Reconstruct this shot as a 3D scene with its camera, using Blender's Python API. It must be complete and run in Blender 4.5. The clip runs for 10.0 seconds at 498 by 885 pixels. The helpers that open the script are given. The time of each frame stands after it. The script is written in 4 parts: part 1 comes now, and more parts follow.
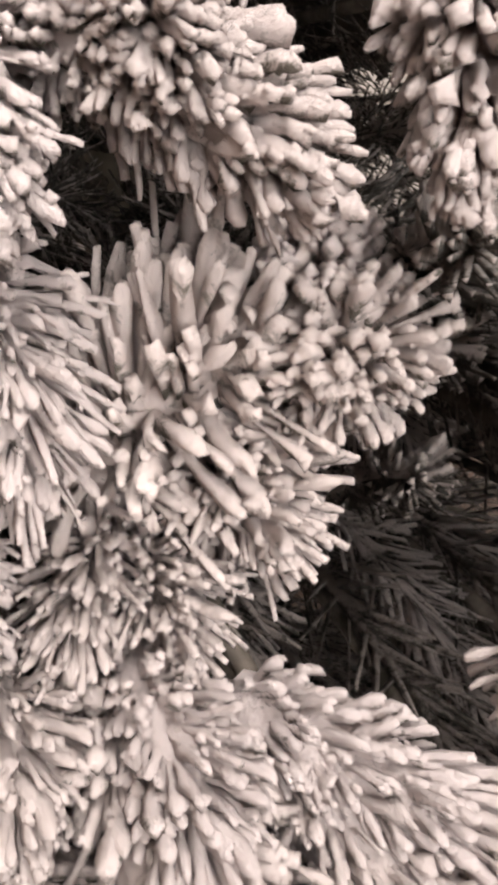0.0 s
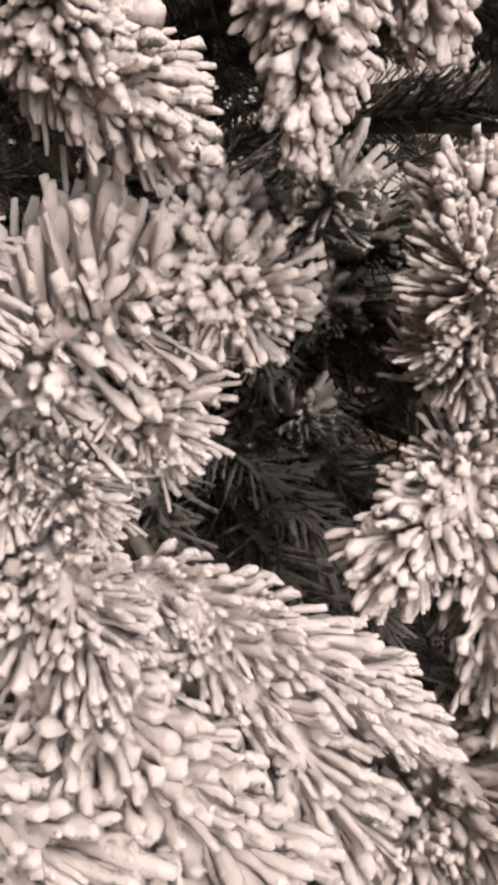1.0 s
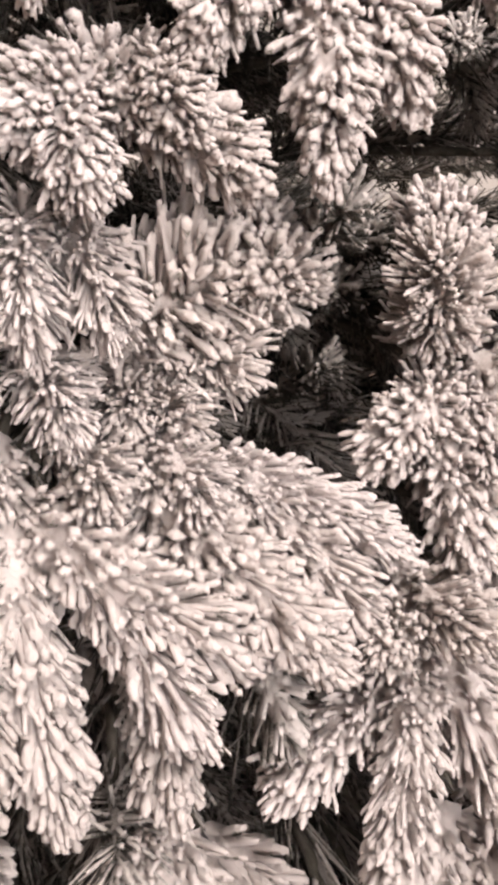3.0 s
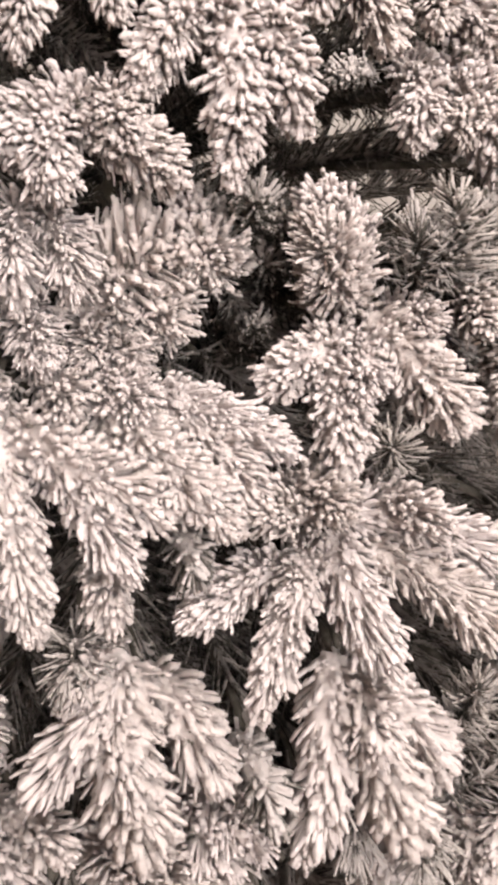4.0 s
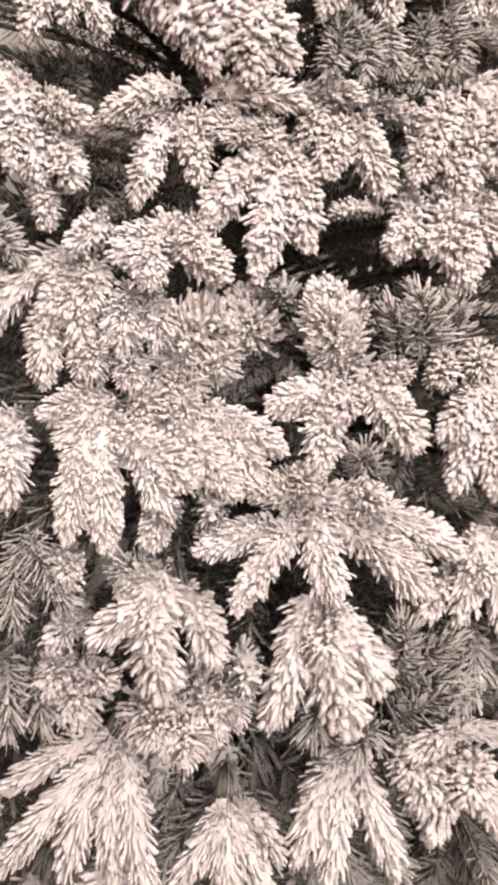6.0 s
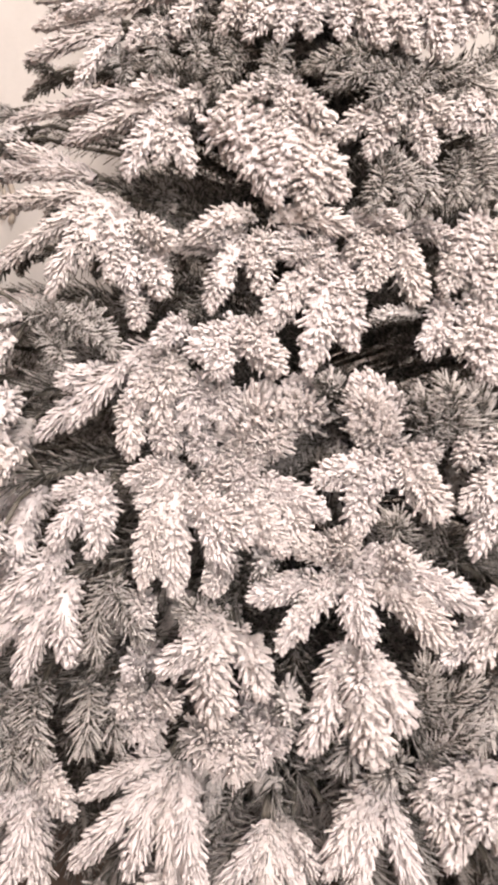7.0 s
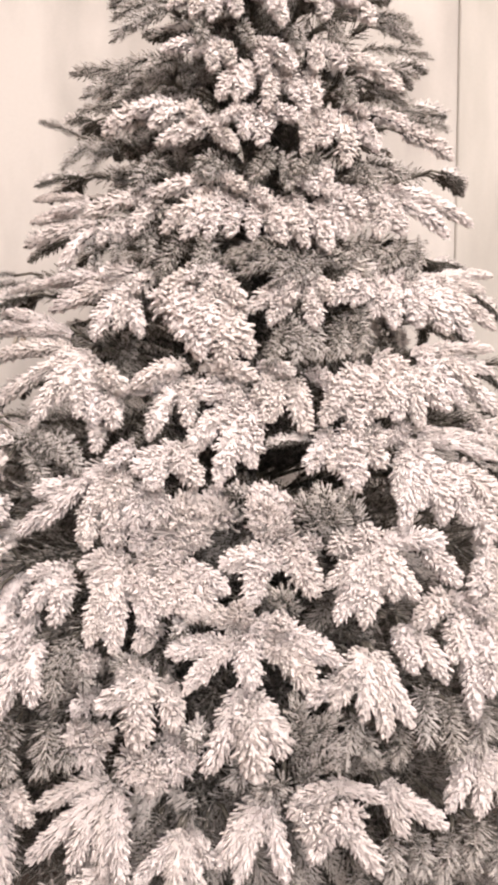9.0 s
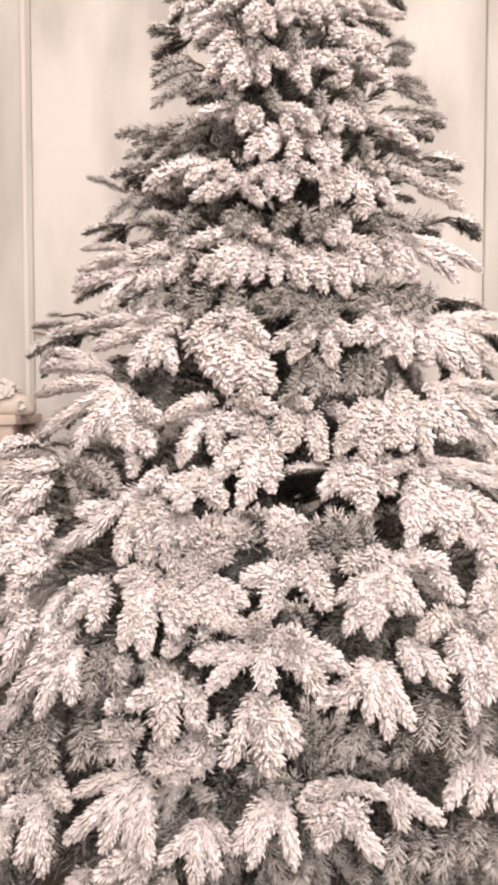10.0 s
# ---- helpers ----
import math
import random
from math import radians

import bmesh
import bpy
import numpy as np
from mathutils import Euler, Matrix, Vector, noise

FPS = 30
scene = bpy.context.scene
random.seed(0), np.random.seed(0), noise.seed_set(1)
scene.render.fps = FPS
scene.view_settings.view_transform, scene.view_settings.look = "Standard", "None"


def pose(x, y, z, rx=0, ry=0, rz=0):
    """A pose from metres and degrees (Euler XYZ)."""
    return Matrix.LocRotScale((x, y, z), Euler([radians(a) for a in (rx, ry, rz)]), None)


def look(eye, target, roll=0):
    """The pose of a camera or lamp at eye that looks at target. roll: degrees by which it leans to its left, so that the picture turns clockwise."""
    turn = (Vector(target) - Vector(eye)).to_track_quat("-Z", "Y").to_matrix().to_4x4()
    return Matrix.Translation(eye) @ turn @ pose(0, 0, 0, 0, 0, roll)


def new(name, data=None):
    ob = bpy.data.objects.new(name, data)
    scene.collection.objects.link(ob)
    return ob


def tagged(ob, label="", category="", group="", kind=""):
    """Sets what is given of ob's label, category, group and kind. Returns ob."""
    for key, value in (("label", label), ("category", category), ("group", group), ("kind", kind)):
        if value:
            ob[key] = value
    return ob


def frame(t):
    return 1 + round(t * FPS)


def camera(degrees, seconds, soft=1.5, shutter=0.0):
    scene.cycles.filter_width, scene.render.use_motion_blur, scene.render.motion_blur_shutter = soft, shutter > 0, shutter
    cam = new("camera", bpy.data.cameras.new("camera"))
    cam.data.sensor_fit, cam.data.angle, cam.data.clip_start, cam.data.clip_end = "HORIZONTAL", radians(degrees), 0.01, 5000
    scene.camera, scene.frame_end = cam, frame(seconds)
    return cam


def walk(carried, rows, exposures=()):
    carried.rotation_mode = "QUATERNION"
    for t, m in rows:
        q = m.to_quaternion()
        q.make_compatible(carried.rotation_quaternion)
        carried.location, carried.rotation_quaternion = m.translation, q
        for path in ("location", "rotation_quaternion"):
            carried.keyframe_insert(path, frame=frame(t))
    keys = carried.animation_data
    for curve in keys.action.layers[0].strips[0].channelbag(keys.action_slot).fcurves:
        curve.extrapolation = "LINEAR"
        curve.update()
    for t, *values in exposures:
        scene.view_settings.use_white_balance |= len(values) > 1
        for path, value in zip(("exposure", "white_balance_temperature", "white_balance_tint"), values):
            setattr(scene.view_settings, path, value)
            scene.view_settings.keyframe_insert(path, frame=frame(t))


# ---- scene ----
# A flocked artificial fir tree before a pale panelled wall; the camera backs away from its needles.
PATH = [
    (0, (-0.1644, -0.7266, 0.7255), (0.1826, 0.0848, 0.2551), 2.05),
    (0.5, (-0.1567, -0.7461, 0.7244), (0.2116, 0.0607, 0.2625), 2.14),
    (1, (-0.1652, -0.7659, 0.7225), (0.2326, 0.0265, 0.2602), 2.96),
    (1.5, (-0.1753, -0.7847, 0.7203), (0.2277, 0.0038, 0.2557), 3.15),
    (2, (-0.1916, -0.8043, 0.7238), (0.2147, -0.0208, 0.2537), 3.31),
    (3.5, (-0.2273, -0.8924, 0.7488), (0.1660, -0.0864, 0.3065), 2.61),
    (4, (-0.2191, -0.9612, 0.7476), (0.1419, -0.1328, 0.3194), 1.51),
    (4.5, (-0.2203, -1.0298, 0.7544), (0.1049, -0.1801, 0.3394), 1.23),
    (5, (-0.2157, -1.0789, 0.7656), (0.0578, -0.2005, 0.3736), 0.92),
    (6.5, (-0.1758, -1.2256, 0.7634), (-0.0644, -0.2665, 0.5032), 0.18),
    (7, (-0.1793, -1.2795, 0.7873), (-0.1092, -0.3056, 0.5715), 0.21),
    (7.5, (-0.1706, -1.3523, 0.8017), (-0.1203, -0.3700, 0.6217), 0.17),
    (8, (-0.1558, -1.4155, 0.8077), (-0.1109, -0.4273, 0.6613), 0.14),
    (8.5, (-0.1291, -1.4571, 0.8188), (-0.0810, -0.4650, 0.7028), -0.08),
    (9, (-0.0937, -1.5116, 0.8290), (-0.0410, -0.5170, 0.7395), -0.23),
    (9.5, (-0.0734, -1.5697, 0.8351), (-0.0410, -0.5724, 0.7694), -0.19),
    (10, (-0.0710, -1.6100, 0.8350), (-0.0710, -0.6114, 0.7827), -0.00),
]
cam = camera(35.0, 10.0, soft=3.9)
walk(cam, [(t, look(eye, target, roll)) for t, eye, target, roll in PATH],
     exposures=[(0.0, 0.30), (2.0, 0.36), (3.5, 0.38), (5.0, 0.40), (7.0, 0.42), (9.0, 0.32), (10.0, 0.30)])

# ---- light: two added area lamps of unseen source, behind the camera and overhead ----
world = bpy.data.worlds.new("world")
scene.world = world
world.use_nodes = True
sky = world.node_tree.nodes.new("ShaderNodeTexSky")
sky.sky_type, sky.sun_disc = "NISHITA", False
sky.sun_elevation, sky.sun_rotation = radians(35), radians(200)
world.node_tree.nodes["Background"].inputs["Strength"].default_value = 0.1
world.node_tree.links.new(sky.outputs[0], world.node_tree.nodes["Background"].inputs["Color"])


def area_lamp(name, m, sx, sy, watts, color):
    data = bpy.data.lights.new(name, "AREA")
    data.shape, data.size, data.size_y, data.energy, data.color = "RECTANGLE", sx, sy, watts, color
    ob = new(name, data)
    ob.matrix_world = m
    return ob


# soft lamps added to light the tree from the front and from above
area_lamp("added_front_light", look((0.15, -3.3, 1.75), (0.0, 0.0, 1.0)), 1.9, 1.5, 118, (1.0, 0.932, 0.908))
area_lamp("added_top_light", pose(0.2, -1.15, 2.84), 1.9, 1.9, 88, (1.0, 0.932, 0.908))


# ---- materials ----
def material(name, rough=0.8, metal=0.0):
    m = bpy.data.materials.new(name)
    m.use_nodes = True
    t = m.node_tree
    b = t.nodes["Principled BSDF"]
    b.inputs["Roughness"].default_value, b.inputs["Metallic"].default_value = rough, metal
    return m, t, b


def node(t, kind, **inputs):
    n = t.nodes.new(kind)
    for k, v in inputs.items():
        n.inputs[k].default_value = v
    return n


def ramp(t, source, stops):
    r = t.nodes.new("ShaderNodeValToRGB")
    while len(r.color_ramp.elements) < len(stops):
        r.color_ramp.elements.new(0.5)
    for el, (p, c) in zip(r.color_ramp.elements, stops):
        el.position, el.color = p, (*c, 1)
    t.links.new(source, r.inputs[0])
    return r.outputs[0]


def noise_of(t, scale, detail=4.0, rough=0.6, coords="Object", stretch=(1, 1, 1)):
    c = t.nodes.new("ShaderNodeTexCoord")
    mp = t.nodes.new("ShaderNodeMapping")
    mp.inputs["Scale"].default_value = stretch
    t.links.new(c.outputs[coords], mp.inputs[0])
    n = node(t, "ShaderNodeTexNoise", Scale=scale, Detail=detail, Roughness=rough)
    t.links.new(mp.outputs[0], n.inputs["Vector"])
    return n.outputs["Fac"]


def mixed(t, fac, a, b, how="MIX"):
    m = t.nodes.new("ShaderNodeMix")
    m.data_type, m.blend_type = "RGBA", how
    for sock, v in ((m.inputs[0], fac), (m.inputs[6], a), (m.inputs[7], b)):
        if isinstance(v, bpy.types.NodeSocket):
            t.links.new(v, sock)
        else:
            sock.default_value = v if isinstance(v, float) else (*v, 1)
    return m.outputs[2]


def sums(t, op, a, b):
    m = t.nodes.new("ShaderNodeMath")
    m.operation = op
    for sock, v in zip(m.inputs, (a, b)):
        if isinstance(v, bpy.types.NodeSocket):
            t.links.new(v, sock)
        else:
            sock.default_value = v
    return m.outputs[0]


def bumped(t, b, height, strength, distance):
    n = node(t, "ShaderNodeBump", Strength=strength, Distance=distance)
    t.links.new(height, n.inputs["Height"])
    t.links.new(n.outputs[0], b.inputs["Normal"])


def flock(name, cover, white, needle):
    """Sprayed flock over plastic needles: it lies thickest on what faces up and leaves bare flecks."""
    m, t, b = material(name, 0.95)
    g = t.nodes.new("ShaderNodeNewGeometry")
    sep = t.nodes.new("ShaderNodeSeparateXYZ")
    t.links.new(g.outputs["Normal"], sep.inputs[0])
    patch = noise_of(t, 130.0, 5.0, 0.7)
    up = sums(t, "MULTIPLY", sep.outputs["Z"], 0.10)
    fac = ramp(t, sums(t, "ADD", sums(t, "ADD", patch, up), cover - 0.5), [(0.40, (0, 0, 0)), (0.52, (1, 1, 1))])
    tint = ramp(t, noise_of(t, 45.0, 3.0), [(0.3, tuple(0.90 * c for c in white)), (0.7, white)])
    info = t.nodes.new("ShaderNodeObjectInfo")
    each = ramp(t, info.outputs["Random"], [(0.0, (0.93, 0.92, 0.89)), (1.0, (1.0, 1.0, 1.0))])
    t.links.new(mixed(t, 1.0, mixed(t, fac, needle, tint), each, "MULTIPLY"), b.inputs["Base Color"])
    if "Sheen Weight" in b.inputs:
        b.inputs["Sheen Weight"].default_value = 0.15
    b.inputs["Specular IOR Level"].default_value = 0.15
    bumped(t, b, noise_of(t, 430.0, 6.0, 0.8), 0.95, 0.0034)
    return m


WHITE = (0.84, 0.735, 0.705)
FLOCK = flock("thick_flock", 0.575, WHITE, (0.16, 0.14, 0.11))
# bare needles, coloured dark enough to paint the shade between and behind tips
BARE_SHADE = flock("bare_shaded_needles", 0.42, (0.46, 0.40, 0.365), (0.07, 0.06, 0.045))
# flock for deeper and sparser limbs, its white darkened to imitate shade
FLOCK_SHADE = flock("shaded_flock", 0.54, (0.76, 0.675, 0.64), (0.12, 0.105, 0.085))
FLOCK_THIN_SHADE = flock("thin_shaded_flock", 0.49, (0.62, 0.55, 0.515), (0.085, 0.075, 0.055))

STEM, tree_, b_ = material("stem_wire", 0.85)
tree_.links.new(ramp(tree_, noise_of(tree_, 60.0), [(0.40, (0.05, 0.042, 0.03)), (0.75, (0.22, 0.19, 0.16))]), b_.inputs["Base Color"])
bumped(tree_, b_, noise_of(tree_, 400.0), 0.5, 0.001)

TRUNK, tree_, b_ = material("trunk_paint", 0.6)
tree_.links.new(ramp(tree_, noise_of(tree_, 20.0), [(0.3, (0.05, 0.045, 0.03)), (0.7, (0.12, 0.10, 0.07))]), b_.inputs["Base Color"])


def painted(name, color, dark, scale, rough=0.7, stretch=(1, 1, 1), bump=0.08):
    m, t, b = material(name, rough)
    cloud = noise_of(t, scale, 3.0, 0.5, "Object", stretch)
    fine = noise_of(t, 90.0, 4.0)
    c = ramp(t, cloud, [(0.30, dark), (0.62, color)])
    c = mixed(t, 0.10, c, ramp(t, fine, [(0.3, dark), (0.7, color)]))
    t.links.new(c, b.inputs["Base Color"])
    bumped(t, b, fine, bump, 0.002)
    return m


WALL = painted("limewashed_plaster", (0.54, 0.492, 0.455), (0.36, 0.325, 0.297), 3.4, 0.85, (1.6, 1, 0.55))
PANEL = painted("pale_panel_paint", (0.60, 0.545, 0.50), (0.50, 0.45, 0.41), 2.6, 0.6, (2.0, 1, 0.4))
OTHER = painted("room_plaster", (0.52, 0.46, 0.42), (0.45, 0.40, 0.36), 1.2, 0.9)
CEIL = painted("ceiling_paint", (0.72, 0.66, 0.60), (0.66, 0.60, 0.55), 1.0, 0.9)
WOOD = painted("brown_floor_wood", (0.16, 0.11, 0.085), (0.09, 0.06, 0.045), 9.0, 0.45, (0.15, 1.6, 1))
SHELF = painted("bleached_wood", (0.56, 0.45, 0.37), (0.42, 0.33, 0.27), 12.0, 0.6, (0.2, 1, 2))
IVORY = painted("ivory_lacquer", (0.62, 0.56, 0.51), (0.50, 0.45, 0.40), 5.0, 0.45)
GREYED = painted("grey_green_paint", (0.48, 0.44, 0.40), (0.34, 0.31, 0.275), 3.0, 0.65, (2.0, 1, 0.5))
GREYWOOD = painted("greyed_wood", (0.50, 0.43, 0.36), (0.34, 0.28, 0.23), 14.0, 0.6, (1, 1, 0.3))


# ---- building helpers ----
def mesh_of(name, verts, faces, mat, smooth=True):
    me = bpy.data.meshes.new(name)
    me.from_pydata([tuple(v) for v in verts], [], [tuple(f) for f in faces])
    me.materials.append(mat)
    if smooth:
        me.polygons.foreach_set("use_smooth", [True] * len(me.polygons))
    me.update()
    return me


def part(name, bm, mat, parent=None, label="", smooth=False):
    me = bpy.data.meshes.new(name)
    bm.to_mesh(me)
    bm.free()
    me.materials.append(mat)
    if smooth:
        me.polygons.foreach_set("use_smooth", [True] * len(me.polygons))
    ob = new(name, me)
    ob.parent = parent
    return tagged(ob, label)


def box(bm, lo, hi, bevel=0.0):
    made = bmesh.ops.create_cube(bm, size=1.0)["verts"]
    for v in made:
        v.co = Vector([lo[i] + (v.co[i] + 0.5) * (hi[i] - lo[i]) for i in range(3)])
    if bevel:
        es = {e for v in made for e in v.link_edges}
        bmesh.ops.bevel(bm, geom=list(es), offset=bevel, segments=2, affect="EDGES")
    return bm


def solid(name, lo, hi, mat, parent=None, label="", bevel=0.0):
    return part(name, box(bmesh.new(), lo, hi, bevel), mat, parent, label)


def tube(bm, points, radii, sides=7):
    """A round rod along points, closed at both ends."""
    rings = []
    for i, p in enumerate(points):
        p = Vector(p)
        way = (Vector(points[min(i + 1, len(points) - 1)]) - Vector(points[max(i - 1, 0)])).normalized()
        side = way.cross(Vector((0.31, 0.2, 0.93))).normalized()
        up = side.cross(way)
        rings.append([bm.verts.new(p + radii[i] * (math.cos(a) * side + math.sin(a) * up))
                      for a in (2 * math.pi * k / sides for k in range(sides))])
    for a, b in zip(rings, rings[1:]):
        for k in range(sides):
            bm.faces.new((a[k], a[(k + 1) % sides], b[(k + 1) % sides], b[k]))
    bm.faces.new(rings[0][::-1])
    bm.faces.new(rings[-1])
    return bm


# ---- the room ----
WALL_Y, FRONT_Y, LEFT_X, RIGHT_X, TOP_Z = 0.99, -3.4, -2.6, 2.6, 2.9
floor = tagged(solid("floor", (LEFT_X, FRONT_Y, -0.06), (RIGHT_X, WALL_Y, -0.004), WOOD), "brown wooden plank floor", "floor", kind="structure")
tagged(solid("wall_north", (LEFT_X - 0.12, WALL_Y, -0.06), (RIGHT_X + 0.12, WALL_Y + 0.12, TOP_Z), WALL),
       "pale limewashed plaster wall with faint grey streaks", "wall", kind="structure")
tagged(solid("wall_west", (LEFT_X - 0.12, FRONT_Y, -0.06), (LEFT_X, WALL_Y, TOP_Z), OTHER), "plain beige plaster wall", "wall", kind="structure")
tagged(solid("wall_east", (RIGHT_X, FRONT_Y, -0.06), (RIGHT_X + 0.12, WALL_Y, TOP_Z), OTHER), "plain beige plaster wall", "wall", kind="structure")
# unseen wall behind the camera; its window opening is added for the front lamp
south = bmesh.new()
wx0, wx1, wz0, wz1 = -0.85, 1.15, 0.95, 2.55
box(south, (LEFT_X - 0.12, FRONT_Y - 0.12, -0.06), (wx0, FRONT_Y, TOP_Z))
box(south, (wx1, FRONT_Y - 0.12, -0.06), (RIGHT_X + 0.12, FRONT_Y, TOP_Z))
box(south, (wx0, FRONT_Y - 0.12, -0.06), (wx1, FRONT_Y, wz0))
box(south, (wx0, FRONT_Y - 0.12, wz1), (wx1, FRONT_Y, TOP_Z))
tagged(part("wall_south", south, OTHER), "unseen plain beige plaster wall with an added window opening", "wall", kind="structure")
tagged(solid("ceiling", (LEFT_X - 0.12, FRONT_Y - 0.12, TOP_Z), (RIGHT_X + 0.12, WALL_Y + 0.12, TOP_Z + 0.1), CEIL),
       "plain cream ceiling", "ceiling", kind="structure")


# mouldings and pilasters of the wall behind the tree
def pilaster(name, x0, x1, mat, label, bead):
    bm = box(bmesh.new(), (x0, WALL_Y - 0.022, 0.0), (x1, WALL_Y - 0.001, TOP_Z - 0.002), 0.003)
    ob = tagged(part(name, bm, mat), label, "wall panel", kind="structure")
    for bx in bead:
        part("bead", box(bmesh.new(), (bx - 0.007, WALL_Y - 0.031, 0.0), (bx + 0.007, WALL_Y - 0.0225, TOP_Z - 0.004), 0.003), PANEL, ob)
    return ob


pilaster("trim_west", -1.30, -0.770, GREYED, "pale grey-green painted timber panel beside the plaster", (-0.790, -0.93, -1.27))
pilaster("trim_east", 0.690, 1.35, GREYED, "pale grey-green painted timber panel beside the plaster", (1.30,))
tagged(solid("baseboard", (-0.765, WALL_Y - 0.018, 0.0), (0.685, WALL_Y - 0.001, 0.11), PANEL, None, "", 0.004), "pale painted baseboard", "baseboard", kind="structure")
arch_bm = bmesh.new()
for rad, thick in ((0.118, 0.008), (0.096, 0.006)):
    pts = [(-0.772 + rad * math.cos(radians(a)), WALL_Y - 0.012, 0.962 + rad * 1.05 * math.sin(radians(a))) for a in range(92, -31, -8)]
    tube(arch_bm, pts, [thick] * len(pts), 8)
tagged(part("trim_arch", arch_bm, GREYWOOD, None, "", True), "curved greyed wooden moulding on the wall", "moulding", kind="structure")

# a console beside the tree with dried flowers on it
console = tagged(new("console_table"), "bleached wooden console table with pale slats", "table")
console.location = (-1.16, 0.80, 0.0)
solid("tabletop", (-0.42, -0.15, 0.765), (0.42, 0.15, 0.795), SHELF, console, "", 0.004)
for lx in (-0.39, 0.39):
    for ly in (-0.12, 0.12):
        solid("leg", (lx - 0.02, ly - 0.02, 0.0), (lx + 0.02, ly + 0.02, 0.7645), SHELF, console, "", 0.004)
for sz in (0.690, 0.650, 0.575, 0.40):
    solid("slat", (-0.3695, -0.140, sz - 0.013), (0.3695, -0.118, sz + 0.013), IVORY, console, "ivory painted slat", 0.003)
solid("apron", (-0.3695, -0.11, 0.70), (0.3695, 0.11, 0.7645), SHELF, console, "", 0.003)


def petal_cup(seed):
    """A dried bloom of eight cupped petals round a knob."""
    r = random.Random(seed)
    bm = bmesh.new()
    bmesh.ops.create_icosphere(bm, subdivisions=2, radius=0.007)
    for k in range(8):
        a = k * math.tau / 8 + r.uniform(-0.2, 0.2)
        tilt = r.uniform(0.3, 1.0)
        made = bmesh.ops.create_uvsphere(bm, u_segments=8, v_segments=5, radius=0.011)["verts"]
        m = Matrix.Rotation(a, 4, "Z") @ Matrix.Rotation(-tilt, 4, "Y") @ Matrix.Translation((0.014, 0, 0)) @ Matrix.Diagonal((1.25, 0.8, 0.25, 1))
        bmesh.ops.transform(bm, matrix=m, verts=made)
    return bm


flowers = tagged(new("flower_arrangement"), "dried off-white flowers in a low heap on the console", "flowers")
flowers.location = (-0.82, 0.735, 0.795)
heap = bmesh.new()
bmesh.ops.create_icosphere(heap, subdivisions=3, radius=1.0)
for v in heap.verts:
    v.co = Vector((v.co.x * 0.115, v.co.y * 0.06, max(v.co.z, -0.25) * 0.06 + 0.0151)) * (1 + 0.12 * noise.noise(v.co * 4))
    v.co.z = max(v.co.z, 0.0)
part("foliage", heap, GREYWOOD, flowers, "dark dried foliage", True)
rf = random.Random(3)
first = None
for k in range(26):
    a, e = rf.uniform(0, math.tau), rf.uniform(0.1, 1.5)
    d = Vector((math.cos(a) * math.cos(e), math.sin(a) * math.cos(e), math.sin(e)))
    place = Vector((d.x * 0.115, d.y * 0.06, d.z * 0.07 + 0.012))
    if first is None:
        first = part("bloom", petal_cup(5), IVORY, flowers, "off-white dried bloom", True)
        ob = first
    else:
        ob = new("bloom", first.data)
        ob.parent = flowers
    ob.matrix_basis = Matrix.Translation(place) @ d.to_track_quat("Z", "Y").to_matrix().to_4x4() @ Matrix.Scale(rf.uniform(0.7, 1.2), 4)

# ---- the tree ----
WIDE, CLOSE = (1.15, 1.0, 0.88, 0.62, 0.2), (1.0, 0.84, 0.72, 0.52, 0.15)
NOMINAL = 0.0385   # width over the needle ends of a tip at full scale


